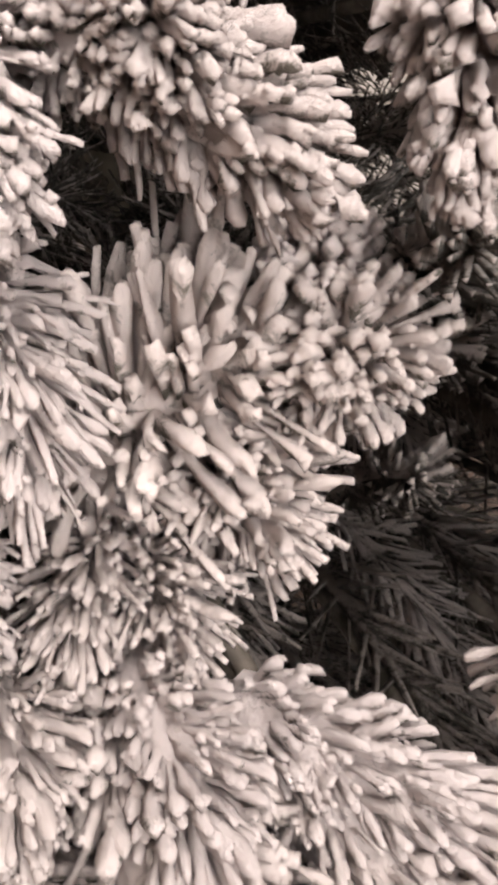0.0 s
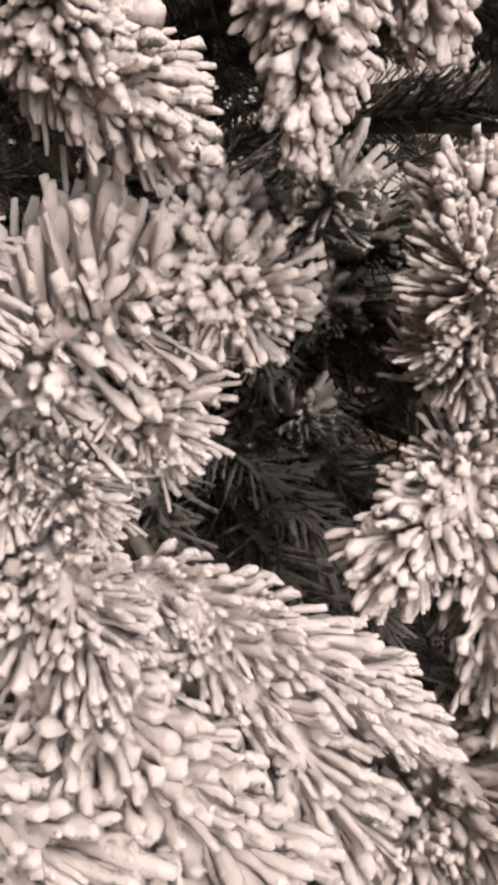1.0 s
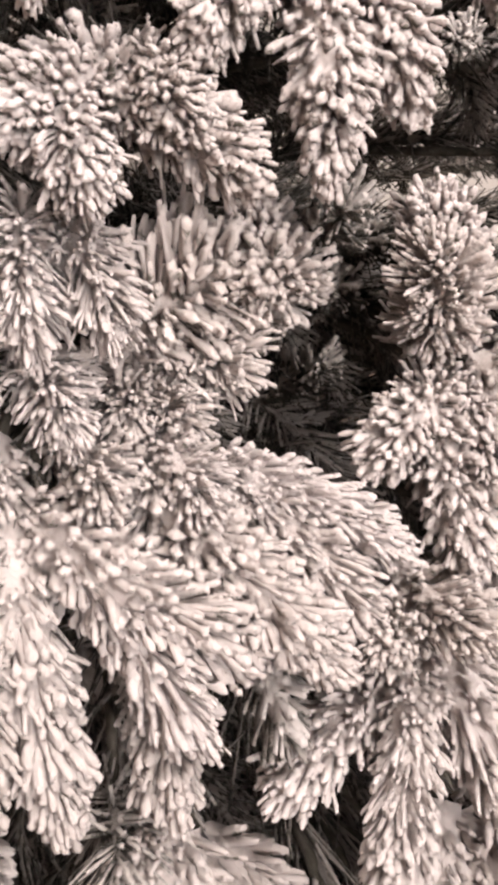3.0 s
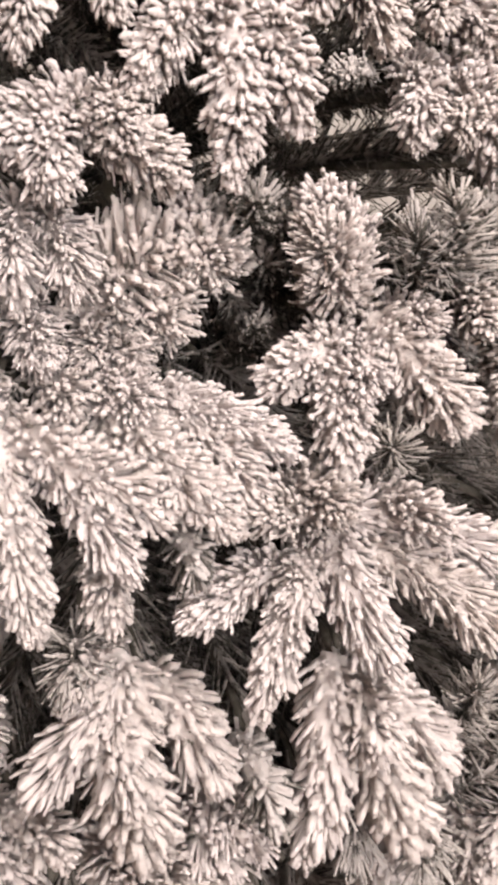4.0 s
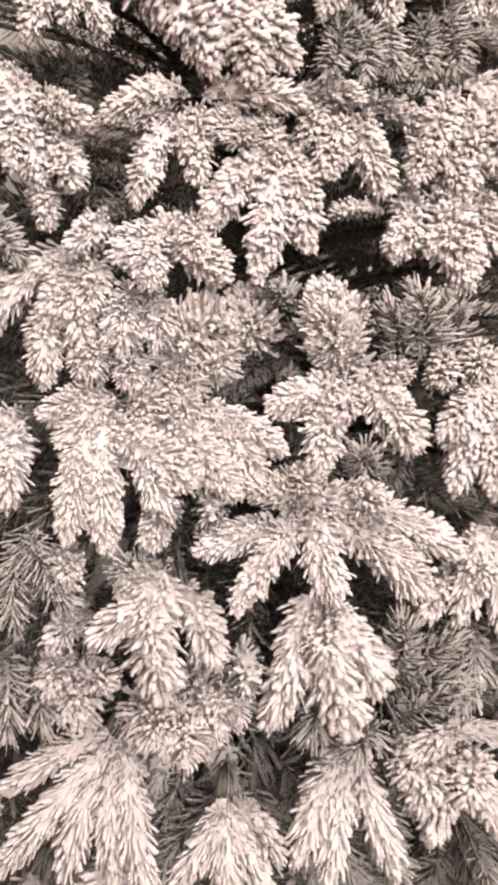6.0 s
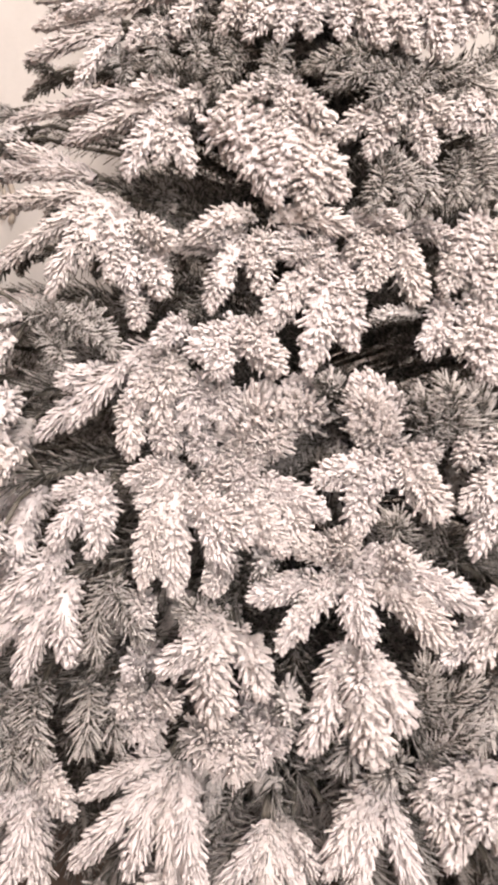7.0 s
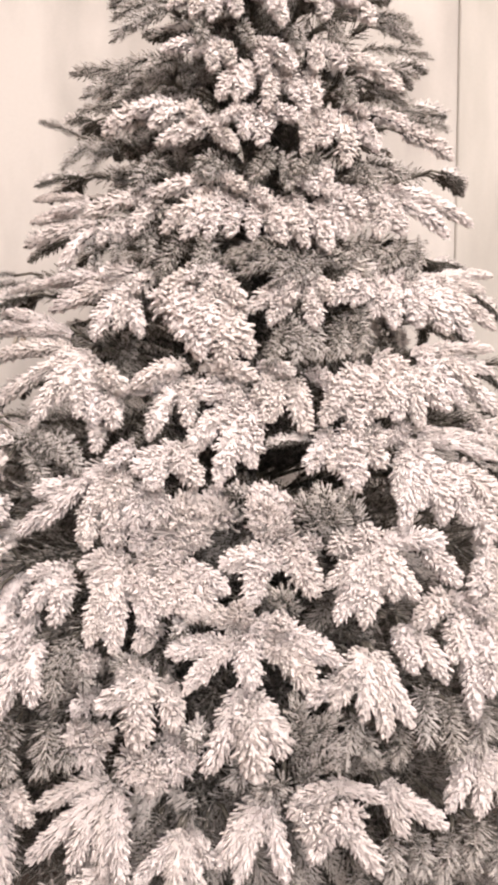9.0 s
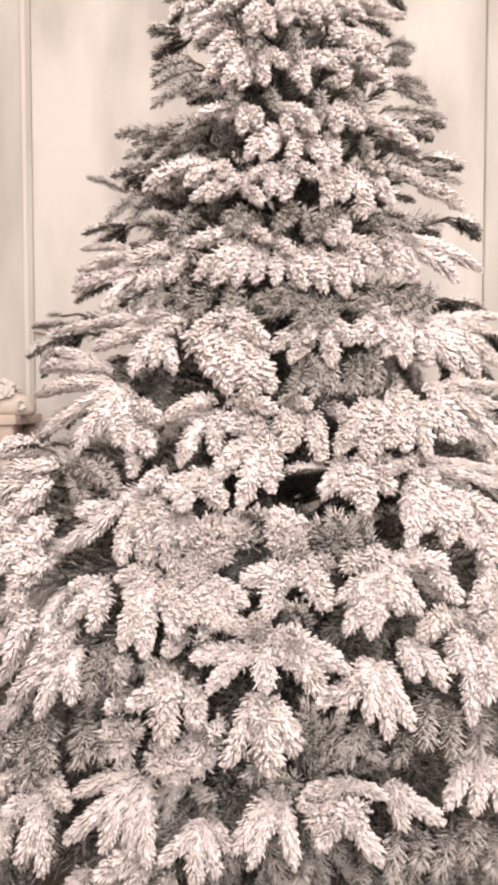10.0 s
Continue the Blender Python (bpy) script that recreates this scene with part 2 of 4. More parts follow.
def sprig_mesh(name, length, grade, seed):
    """One tip: a thin wire core along x with needles swept forward all round it, bare at the root and
    flocked towards the end; +z is its upper side. The bare parts' dark colour also paints the shade between needles."""
    rng = np.random.RandomState(seed)
    per, sides, prof = {
        "near": (4700, 4, ((0, 0.8), (0.30, 0.95), (0.55, 1.05), (0.78, 1.0), (0.94, 1.2), (1.03, 0.72))),
        "open": (5200, 4, ((0, 0.85), (0.22, 0.95), (0.45, 1.05), (0.68, 0.95), (0.92, 1.15), (1.02, 0.75))),
        "full": (3100, 3, ((0, 0.7), (0.34, 0.95), (0.84, 1.4), (1.0, 0.8))),
        "sparse": (1700, 3, ((0, 0.7), (0.3, 0.9), (1.0, 0.75))),
        "deep": (1500, 3, ((0, 1.4), (1.0, 1.3))),
        "inner": (550, 3, ((0, 1.2), (1.0, 0.6))),
    }[grade]
    n = int(per * (length + 0.012))
    bow = 0.08 * length
    wide = grade in ("sparse", "inner", "open")

    def spine(u):
        return np.stack([length * u, 0.004 * np.sin(3 * u + seed), bow * 4 * u * (1 - u)], -1)

    u = np.clip((np.arange(n) + rng.rand(n)) / n, 0, 1) ** 0.85
    phi = np.arange(n) * 2.39996 + rng.normal(0, 0.35, n)
    eps = 1e-3
    tang = spine(np.minimum(u + eps, 1)) - spine(np.minimum(u + eps, 1) - 2 * eps)
    tang /= np.linalg.norm(tang, axis=1)[:, None]
    side = np.tile([0.0, 1.0, 0.0], (n, 1))
    up = np.cross(tang, side)
    up *= np.sign(up[:, 2])[:, None]
    out = np.cos(phi)[:, None] * side + np.sin(phi)[:, None] * up
    sweep = np.interp(u, [0, 0.4, 0.8, 0.93, 1.0], WIDE if wide else CLOSE) + rng.normal(0, 0.15, n)
    way = np.cos(sweep)[:, None] * tang + np.sin(sweep)[:, None] * out
    ln = {"sparse": 0.024, "inner": 0.036, "open": 0.0205}.get(grade, 0.0192) * np.interp(u, [0, 0.2, 0.75, 1.0], [0.9, 1.0, 0.95, 0.62]) * rng.uniform(0.74, 1.15, n)
    rad = {"sparse": 0.0011, "inner": 0.0009, "open": 0.00092, "full": 0.00128}.get(grade, 0.0011) * rng.uniform(0.7, 1.35, n) * (1 + 0.22 * np.sin(phi))
    bend = rng.normal(0, 0.18 if grade == "open" else 0.12, (n, 3)) + (0.45 if grade == "open" else 0.25) * tang
    k = len(prof)
    f1 = np.cross(way, np.where(np.abs(way[:, 2:3]) < 0.9, [[0.0, 0.0, 1.0]], [[1.0, 0.0, 0.0]]))
    f1 /= np.linalg.norm(f1, axis=1)[:, None]
    f2 = np.cross(way, f1)
    rings = np.empty((n, k, sides, 3))
    start = spine(u) + out * (0.0 if wide else 0.0022) * np.interp(u, [0, 0.85, 1.0], [1, 0.9, 0.2])[:, None]
    ang = 2 * np.pi * np.arange(sides) / sides
    for j, (s, w) in enumerate(prof):
        mid = start + (ln * s)[:, None] * (way + s * bend * 0.6)
        lump = 1 + rng.normal(0, 0.30 if grade in ("near", "open") else 0.16, (n, sides)) if grade != "sparse" else np.ones((n, sides))
        w = w * (1 + rng.normal(0, 0.18 if grade in ("near", "open") else 0.16, n))
        r = (rad * w)[:, None] * lump
        rings[:, j] = mid[:, None] + r[..., None] * (np.cos(ang)[None, :, None] * f1[:, None] + np.sin(ang)[None, :, None] * f2[:, None])
    verts = rings.reshape(-1, 3).tolist()
    base = (np.arange(n) * k * sides)[:, None, None]
    jj, ss = np.meshgrid(np.arange(k - 1), np.arange(sides), indexing="ij")
    a = base + (jj * sides + ss)[None]
    b = base + (jj * sides + (ss + 1) % sides)[None]
    faces = np.stack([a, b, b + sides, a + sides], -1).reshape(-1, 4).tolist()
    # dark roots on the lower needles: bare plastic plus painted underside shade
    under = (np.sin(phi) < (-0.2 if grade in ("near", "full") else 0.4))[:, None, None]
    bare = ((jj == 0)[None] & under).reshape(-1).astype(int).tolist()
    caps = (base[:, :, 0] + (k - 1) * sides + np.arange(sides)[None]).tolist()
    # crumbs of flock caught on the upper needles
    crumbs = {"near": 4200, "open": 3600, "full": 250}.get(grade, 0)
    for q in rng.choice(n, int(crumbs * length), replace=True) if crumbs else ():
        if np.sin(phi[q]) < -0.3 and rng.rand() < 0.7:
            continue
        c = start[q] + ln[q] * rng.uniform(0.6, 1.02) * (way[q] + 0.5 * bend[q]) + rng.normal(0, 0.0006, 3)
        r = rng.uniform(0.0008, 0.0017)
        m1 = len(verts)
        for ax in ((1, 0, 0), (-1, 0, 0), (0, 1, 0), (0, -1, 0), (0, 0, 1), (0, 0, -1)):
            verts.append(tuple(c + r * rng.uniform(0.7, 1.3) * np.array(ax)))
        for o, p, v in ((0, 2, 4), (2, 1, 4), (1, 3, 4), (3, 0, 4), (2, 0, 5), (1, 2, 5), (3, 1, 5), (0, 3, 5)):
            caps.append([m1 + o, m1 + p, m1 + v])
    faces += caps
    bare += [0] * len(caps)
    # the core: wire below, coloured dark as shade too; flock heaped between the needles above
    m0, cs, cn = len(verts), 8, 9
    thick = {"near": 0.0062, "full": 0.0064, "open": 0.0048, "sparse": 0.0028, "deep": 0.0070, "inner": 0.003}[grade]
    heap = {"near": 1.75, "full": 1.75, "deep": 1.4, "open": 1.2}.get(grade, 1.0)
    core, core_mat = [], []
    for j in range(cn):
        c = spine(np.array(j / (cn - 1) * 0.97))
        r = thick * (0.7, 0.9, 1.0, 1.0, 0.98, 0.92, 0.8, 0.58, 0.25)[j]
        for q in range(cs):
            w = r * (1 + rng.normal(0, 0.16)) * (heap if 0 <= q <= cs // 2 else 1.0)
            verts.append((c[0], c[1] + w * math.cos(q * math.tau / cs), c[2] + w * math.sin(q * math.tau / cs)))
    for j in range(cn - 1):
        for q in range(cs):
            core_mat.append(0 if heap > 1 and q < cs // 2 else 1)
            core.append([m0 + j * cs + q, m0 + (j + 1) * cs + q, m0 + (j + 1) * cs + (q + 1) % cs, m0 + j * cs + (q + 1) % cs])
    core.append([m0 + (cn - 1) * cs + q for q in range(cs)])
    core.append([m0 + q for q in reversed(range(cs))])
    # deeper grades get darker materials: the tree's inner shade is in their colour
    me = mesh_of(name, verts, faces + core, {"sparse": FLOCK_THIN_SHADE, "inner": BARE_SHADE, "deep": FLOCK_SHADE}.get(grade, FLOCK))
    me.materials.append(BARE_SHADE)
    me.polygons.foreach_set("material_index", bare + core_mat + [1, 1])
    me.update()
    return me


LENGTHS = (0.055, 0.075, 0.095, 0.12, 0.15, 0.28)
SPRIGS = {}
for g_i, grade in enumerate(("near", "full", "sparse", "deep", "inner", "open")):
    for l_i, length in enumerate(LENGTHS):
        if length > 0.2 and grade != "inner":
            continue
        SPRIGS[grade, l_i] = [sprig_mesh("sprig", length, grade, 100 * g_i + 10 * l_i + v) for v in range(3 if grade in ("full", "near", "open") else 2)]

tree = tagged(new("christmas_tree"), "artificial fir tree heavily flocked with off-white snow", "tree")
trunk_bm = tube(bmesh.new(), [(0, 0, 0.0), (0, 0, 0.02), (0, 0, 0.022), (0, 0, 1.2), (0, 0, 2.36)], [0.13, 0.13, 0.026, 0.022, 0.010], 14)
part("trunk", trunk_bm, TRUNK, tree, "dark painted metal trunk pole with a round foot", True)
pick = random.Random(7)


def cyl(az, r, z):
    """Degrees round the trunk from the side that faces the camera, metres out from it and up."""
    return Vector((r * math.sin(radians(az)), -r * math.cos(radians(az)), z))


def branch(grade, sprigs):
    """A limb from the trunk that forks into tips; each tip runs from its base to its end (degrees, metres, metres)
    and has a width over its needles."""
    ends = [(cyl(*s[:3]), cyl(*s[3:6]), s[6]) for s in sprigs]
    hub = sum((e[0] for e in ends), Vector()) / len(ends)
    flat = Vector((hub.x, hub.y, 0))
    hub -= flat.normalized() * 0.05
    root = Vector((flat.normalized().x * 0.015, flat.normalized().y * 0.015, hub.z - 0.10))
    bm = bmesh.new()
    mid = root.lerp(hub, 0.55) + Vector((0, 0, 0.02))
    tube(bm, [root, mid, hub], [0.0045, 0.0035, 0.003], 6)
    for a, b, _ in ends:
        tube(bm, [hub, hub.lerp(a, 0.6) + Vector((0, 0, 0.008)), a], [0.003, 0.0025, 0.0025], 5)
    stem = part("branch", bm, STEM, tree, "", True)
    for a, b, width in ends:
        x = (b - a).normalized()
        sprig(grade, a - x * 0.004, b - x * 0.009, width, stem)
    if grade != "inner":
        sprig("inner", root.lerp(hub, 0.30), hub + (hub - mid) * 0.15, NOMINAL, stem)


def sprig(grade, a, b, width, stem):
    way = b - a
    length = way.length
    i = min((k for k in range(len(LENGTHS)) if (grade, k) in SPRIGS), key=lambda k: abs(LENGTHS[k] - length))
    x = way.normalized()
    z = Vector((0, 0, 0.8)) + Vector((a.x, a.y, 0)).normalized() * 0.6
    z = (z - x * z.dot(x)).normalized()
    y = z.cross(x)
    ob = new("sprig", SPRIGS[grade, i][pick.randrange(len(SPRIGS[grade, i]))])
    ob.parent = stem
    s = length / LENGTHS[i]
    w = width / NOMINAL * pick.uniform(0.95, 1.12)
    m = Matrix((x * s, y * w, z * w)).transposed().to_4x4()
    m.translation = a
    ob.matrix_basis = m


# limbs that the room sees, tier by tier
branch("open", [(-13.5, 0.576, 0.631, -9.2, 0.608, 0.665, 0.061), (-12.9, 0.566, 0.617, -14.2, 0.632, 0.625, 0.029), (-10.8, 0.557, 0.621, -10.4, 0.62, 0.639, 0.039), (-10.2, 0.533, 0.641, -11.1, 0.584, 0.677, 0.027), (-12.4, 0.572, 0.61, -12.1, 0.633, 0.624, 0.029)])
branch("near", [(-7.5, 0.537, 0.652, -8.3, 0.594, 0.682, 0.037), (-7.8, 0.556, 0.644, -8.9, 0.614, 0.669, 0.047)])
branch("open", [(-1.1, 0.593, 0.639, -3.7, 0.624, 0.684, 0.043), (-0.3, 0.587, 0.619, -3.4, 0.624, 0.661, 0.039)])
branch("near", [(-0.1, 0.581, 0.659, -3.4, 0.621, 0.691, 0.037)])
branch("deep", [(-2, 0.524, 0.623, -4.9, 0.572, 0.659, 0.033), (-0.8, 0.529, 0.647, -3.9, 0.574, 0.677, 0.028), (-4.6, 0.531, 0.581, -5.1, 0.584, 0.623, 0.028)])
branch("full", [(-16.4, 0.502, 0.809, -19.8, 0.555, 0.804, 0.025), (-15.4, 0.511, 0.805, -15.7, 0.59, 0.752, 0.032), (-13.7, 0.51, 0.808, -11.9, 0.581, 0.768, 0.032), (-15.3, 0.481, 0.817, -17.8, 0.546, 0.811, 0.024), (-12.9, 0.506, 0.815, -11.3, 0.562, 0.79, 0.028)])
branch("near", [(-5.9, 0.52, 0.789, -10.6, 0.594, 0.737, 0.036), (-5.5, 0.522, 0.786, -7.6, 0.625, 0.704, 0.037), (-5.1, 0.522, 0.786, -3.6, 0.61, 0.725, 0.036), (-8.1, 0.492, 0.811, -10.5, 0.554, 0.803, 0.026), (-6.5, 0.506, 0.8, -9.4, 0.57, 0.797, 0.024), (-6.3, 0.496, 0.804, -5.9, 0.558, 0.794, 0.032)])
branch("near", [(0.7, 0.508, 0.812, -2.7, 0.578, 0.776, 0.033), (2.6, 0.507, 0.813, 2.1, 0.576, 0.76, 0.035), (4.8, 0.486, 0.822, 7, 0.546, 0.811, 0.027)])
branch("full", [(8.6, 0.512, 0.804, 4.7, 0.588, 0.767, 0.031)])
branch("full", [(-1.7, 0.494, 0.823, -2.9, 0.557, 0.798, 0.028)])
branch("full", [(14.4, 0.497, 0.829, 9.6, 0.576, 0.765, 0.044), (11.9, 0.497, 0.832, 6.2, 0.579, 0.787, 0.033), (18.6, 0.498, 0.828, 10.9, 0.58, 0.781, 0.038)])
branch("near", [(6, 0.541, 0.752, 2.2, 0.605, 0.717, 0.034), (9, 0.543, 0.748, 6.9, 0.628, 0.698, 0.042), (12.6, 0.528, 0.748, 10.9, 0.595, 0.742, 0.029), (9.1, 0.549, 0.737, 4.5, 0.611, 0.72, 0.029)])
branch("near", [(-13.8, 0.548, 0.726, -16.7, 0.605, 0.713, 0.039), (-13.7, 0.558, 0.723, -10.1, 0.626, 0.702, 0.035), (-15.6, 0.558, 0.723, -14.2, 0.622, 0.699, 0.035)])
branch("full", [(-20.2, 0.552, 0.733, -19.8, 0.617, 0.719, 0.031)])
branch("near", [(-13, 0.554, 0.73, -11.2, 0.616, 0.719, 0.031)])
branch("full", [(-20.7, 0.568, 0.702, -18.6, 0.623, 0.677, 0.032), (-21.7, 0.565, 0.691, -20.8, 0.626, 0.673, 0.03)])
branch("near", [(-2.5, 0.616, 0.62, -6.3, 0.662, 0.615, 0.032), (-2.5, 0.619, 0.617, -4.5, 0.686, 0.584, 0.031), (0.6, 0.613, 0.624, 1.5, 0.68, 0.59, 0.043), (2.4, 0.585, 0.619, 1.3, 0.649, 0.633, 0.03), (-1.2, 0.611, 0.617, -2.9, 0.673, 0.612, 0.028)])
branch("full", [(8.4, 0.624, 0.612, 4.4, 0.681, 0.586, 0.034), (9.6, 0.594, 0.627, 7.3, 0.654, 0.636, 0.038), (6.8, 0.592, 0.63, 4.7, 0.653, 0.629, 0.034), (8.8, 0.64, 0.591, 5, 0.691, 0.58, 0.032)])
branch("near", [(-13.3, 0.629, 0.605, -8.9, 0.708, 0.572, 0.035), (-10.5, 0.63, 0.605, -6.5, 0.686, 0.592, 0.027), (-13, 0.632, 0.603, -10.7, 0.691, 0.581, 0.034), (-10.5, 0.634, 0.599, -7.8, 0.699, 0.574, 0.03), (-13.4, 0.614, 0.604, -11.7, 0.674, 0.614, 0.029)])
branch("near", [(-18, 0.618, 0.609, -19.1, 0.677, 0.594, 0.031), (-18.4, 0.632, 0.602, -17.9, 0.729, 0.545, 0.032), (-17.4, 0.634, 0.6, -15.8, 0.718, 0.535, 0.037), (-16.4, 0.638, 0.594, -11.4, 0.703, 0.577, 0.035), (-16.1, 0.642, 0.588, -12.7, 0.716, 0.562, 0.032), (-16.4, 0.6, 0.603, -14.2, 0.662, 0.612, 0.028), (-19.5, 0.613, 0.606, -20, 0.676, 0.613, 0.029)])
branch("near", [(-13.7, 0.656, 0.544, -13, 0.719, 0.542, 0.03)])
branch("full", [(-19.3, 0.685, 0.508, -17.1, 0.741, 0.522, 0.026)])
branch("near", [(-3.8, 0.672, 0.546, 3.4, 0.72, 0.532, 0.032), (-2.7, 0.679, 0.536, 0.8, 0.74, 0.507, 0.035), (-4.5, 0.678, 0.538, -3.7, 0.739, 0.513, 0.033), (-5.7, 0.677, 0.539, -8.7, 0.755, 0.512, 0.028), (-6.6, 0.676, 0.531, -10.5, 0.721, 0.535, 0.03), (-4.7, 0.66, 0.541, -7.9, 0.706, 0.573, 0.028), (-5.8, 0.646, 0.547, -4.8, 0.707, 0.576, 0.029), (-1.9, 0.654, 0.538, -1.1, 0.714, 0.566, 0.029)])
branch("full", [(3.6, 0.694, 0.499, 0.6, 0.748, 0.496, 0.025), (5.6, 0.685, 0.507, 3.6, 0.741, 0.515, 0.025)])
branch("full", [(-4.7, 0.705, 0.486, -7.5, 0.763, 0.436, 0.036), (-4.1, 0.706, 0.481, -3.6, 0.77, 0.429, 0.043), (-3.8, 0.706, 0.48, -1.8, 0.753, 0.445, 0.037), (-4, 0.692, 0.471, -4.6, 0.759, 0.481, 0.034)])
branch("full", [(-13.3, 0.702, 0.504, -15.6, 0.759, 0.487, 0.033), (-13, 0.703, 0.5, -12.6, 0.766, 0.454, 0.04), (-12.2, 0.696, 0.488, -9.7, 0.747, 0.47, 0.035), (-14.5, 0.697, 0.489, -13, 0.762, 0.485, 0.031), (-13.8, 0.672, 0.493, -14.5, 0.736, 0.516, 0.028)])
branch("full", [(-18.8, 0.685, 0.463, -17.8, 0.751, 0.48, 0.032), (-19.3, 0.699, 0.435, -18.2, 0.762, 0.453, 0.031), (-17.5, 0.715, 0.432, -15.1, 0.766, 0.462, 0.029)])
branch("full", [(1.9, 0.724, 0.381, 0.4, 0.786, 0.379, 0.037), (3.8, 0.737, 0.37, 2, 0.793, 0.388, 0.035), (0.6, 0.723, 0.384, -0.7, 0.781, 0.398, 0.031)])
branch("open", [(-16.6, 0.577, 0.683, -16.7, 0.633, 0.654, 0.031), (-15.6, 0.577, 0.683, -14.3, 0.632, 0.657, 0.028), (-20, 0.582, 0.651, -18.8, 0.644, 0.636, 0.032), (-16.7, 0.585, 0.637, -15.8, 0.648, 0.629, 0.028)])
branch("open", [(-11.5, 0.697, 0.419, -10, 0.758, 0.427, 0.042), (-13.8, 0.71, 0.409, -12.8, 0.77, 0.426, 0.04), (-11.8, 0.711, 0.405, -11.5, 0.777, 0.424, 0.037), (-10, 0.691, 0.431, -9.1, 0.755, 0.439, 0.034)])
branch("open", [(-18.9, 0.694, 0.426, -17.5, 0.755, 0.429, 0.042)])
branch("sparse", [(5, 0.604, 0.634, 3.1, 0.628, 0.699, 0.039), (3.7, 0.59, 0.632, 1.2, 0.626, 0.682, 0.035), (8, 0.594, 0.637, 6, 0.62, 0.689, 0.038), (5.5, 0.584, 0.629, 2.7, 0.623, 0.674, 0.036)])
branch("sparse", [(0.1, 0.713, 0.42, 2.4, 0.762, 0.451, 0.027), (0.2, 0.728, 0.404, 2.5, 0.766, 0.449, 0.027), (-0.1, 0.715, 0.432, -0.7, 0.75, 0.5, 0.029), (0.5, 0.716, 0.43, 2.3, 0.753, 0.478, 0.027), (-4.1, 0.702, 0.426, -5.4, 0.761, 0.417, 0.031), (-1.4, 0.724, 0.397, -3.5, 0.776, 0.421, 0.029)])
branch("sparse", [(-0.3, 0.629, 0.55, -1.8, 0.68, 0.589, 0.03)])
branch("sparse", [(-14.6, 0.678, 0.501, -15.1, 0.735, 0.526, 0.029)])
branch("deep", [(3, 0.545, 0.745, -2.3, 0.601, 0.743, 0.019)])
branch("deep", [(-5.2, 0.555, 0.66, -6.4, 0.612, 0.695, 0.033)])
branch("deep", [(-10.6, 0.655, 0.547, -10.6, 0.718, 0.554, 0.028)])
branch("deep", [(-8.3, 0.705, 0.445, -8.8, 0.766, 0.464, 0.029)])
branch("full", [(-59.2, 0.217, 1.565, -43.2, 0.303, 1.492, 0.021), (-42.7, 0.239, 1.504, -33.4, 0.326, 1.432, 0.022), (-29.2, 0.237, 1.508, -33.5, 0.302, 1.464, 0.025)])
branch("full", [(-26.4, 0.249, 1.473, -30.3, 0.318, 1.432, 0.024), (-20.7, 0.258, 1.446, -25.2, 0.32, 1.408, 0.026)])
branch("full", [(-10.3, 0.242, 1.494, -12.8, 0.324, 1.44, 0.029), (-13.7, 0.244, 1.489, -11.4, 0.319, 1.423, 0.031), (-11.4, 0.244, 1.489, -5.6, 0.323, 1.419, 0.031), (-5.8, 0.243, 1.492, -1.3, 0.329, 1.434, 0.027), (3.3, 0.241, 1.497, 6.7, 0.323, 1.443, 0.032), (1, 0.24, 1.502, -3.2, 0.325, 1.448, 0.027)])
branch("full", [(13.4, 0.245, 1.484, 12.9, 0.324, 1.416, 0.025), (16.1, 0.255, 1.453, 21.5, 0.326, 1.413, 0.027), (23, 0.257, 1.448, 26.6, 0.339, 1.388, 0.033), (18.1, 0.258, 1.444, 19.4, 0.333, 1.39, 0.027), (32.6, 0.232, 1.524, 31.5, 0.299, 1.484, 0.025), (31.8, 0.236, 1.512, 39.8, 0.3, 1.488, 0.021), (20.4, 0.237, 1.511, 22.5, 0.302, 1.467, 0.024), (10.5, 0.237, 1.51, 11.9, 0.312, 1.451, 0.025)])
branch("full", [(-23, 0.234, 1.519, -23.5, 0.318, 1.468, 0.028), (-41.5, 0.23, 1.53, -33, 0.313, 1.482, 0.024)])
branch("full", [(-15.5, 0.269, 1.41, -23.7, 0.348, 1.354, 0.027), (-15.4, 0.271, 1.405, -17.9, 0.35, 1.337, 0.03), (-14.3, 0.271, 1.404, -13.4, 0.35, 1.328, 0.03), (-12.3, 0.271, 1.403, -7.3, 0.343, 1.334, 0.028), (-3.3, 0.273, 1.4, 3.6, 0.339, 1.359, 0.027), (-1.4, 0.274, 1.395, 2.4, 0.363, 1.315, 0.033)])
branch("full", [(-0.4, 0.274, 1.395, 7.8, 0.349, 1.363, 0.028), (-9.3, 0.27, 1.407, -3.1, 0.339, 1.363, 0.027)])
branch("full", [(-20, 0.266, 1.419, -19.8, 0.345, 1.374, 0.027)])
branch("full", [(12.7, 0.271, 1.403, 15.3, 0.344, 1.375, 0.027), (16.7, 0.274, 1.395, 13, 0.357, 1.329, 0.03), (21.4, 0.271, 1.404, 26.3, 0.352, 1.34, 0.033), (21.5, 0.27, 1.409, 22, 0.348, 1.36, 0.029), (8.7, 0.27, 1.407, 10.5, 0.339, 1.363, 0.027)])
branch("full", [(-17.6, 0.3, 1.313, -24.2, 0.371, 1.285, 0.025), (-13.8, 0.301, 1.31, -17.9, 0.364, 1.28, 0.025), (-15.6, 0.302, 1.306, -12.2, 0.38, 1.248, 0.03), (-12.9, 0.302, 1.305, -8.2, 0.384, 1.253, 0.026), (-4.1, 0.301, 1.307, 1.2, 0.374, 1.275, 0.026)])
branch("full", [(-2.3, 0.304, 1.302, -1.7, 0.378, 1.243, 0.031), (-0.6, 0.305, 1.297, 4.8, 0.39, 1.246, 0.031)])
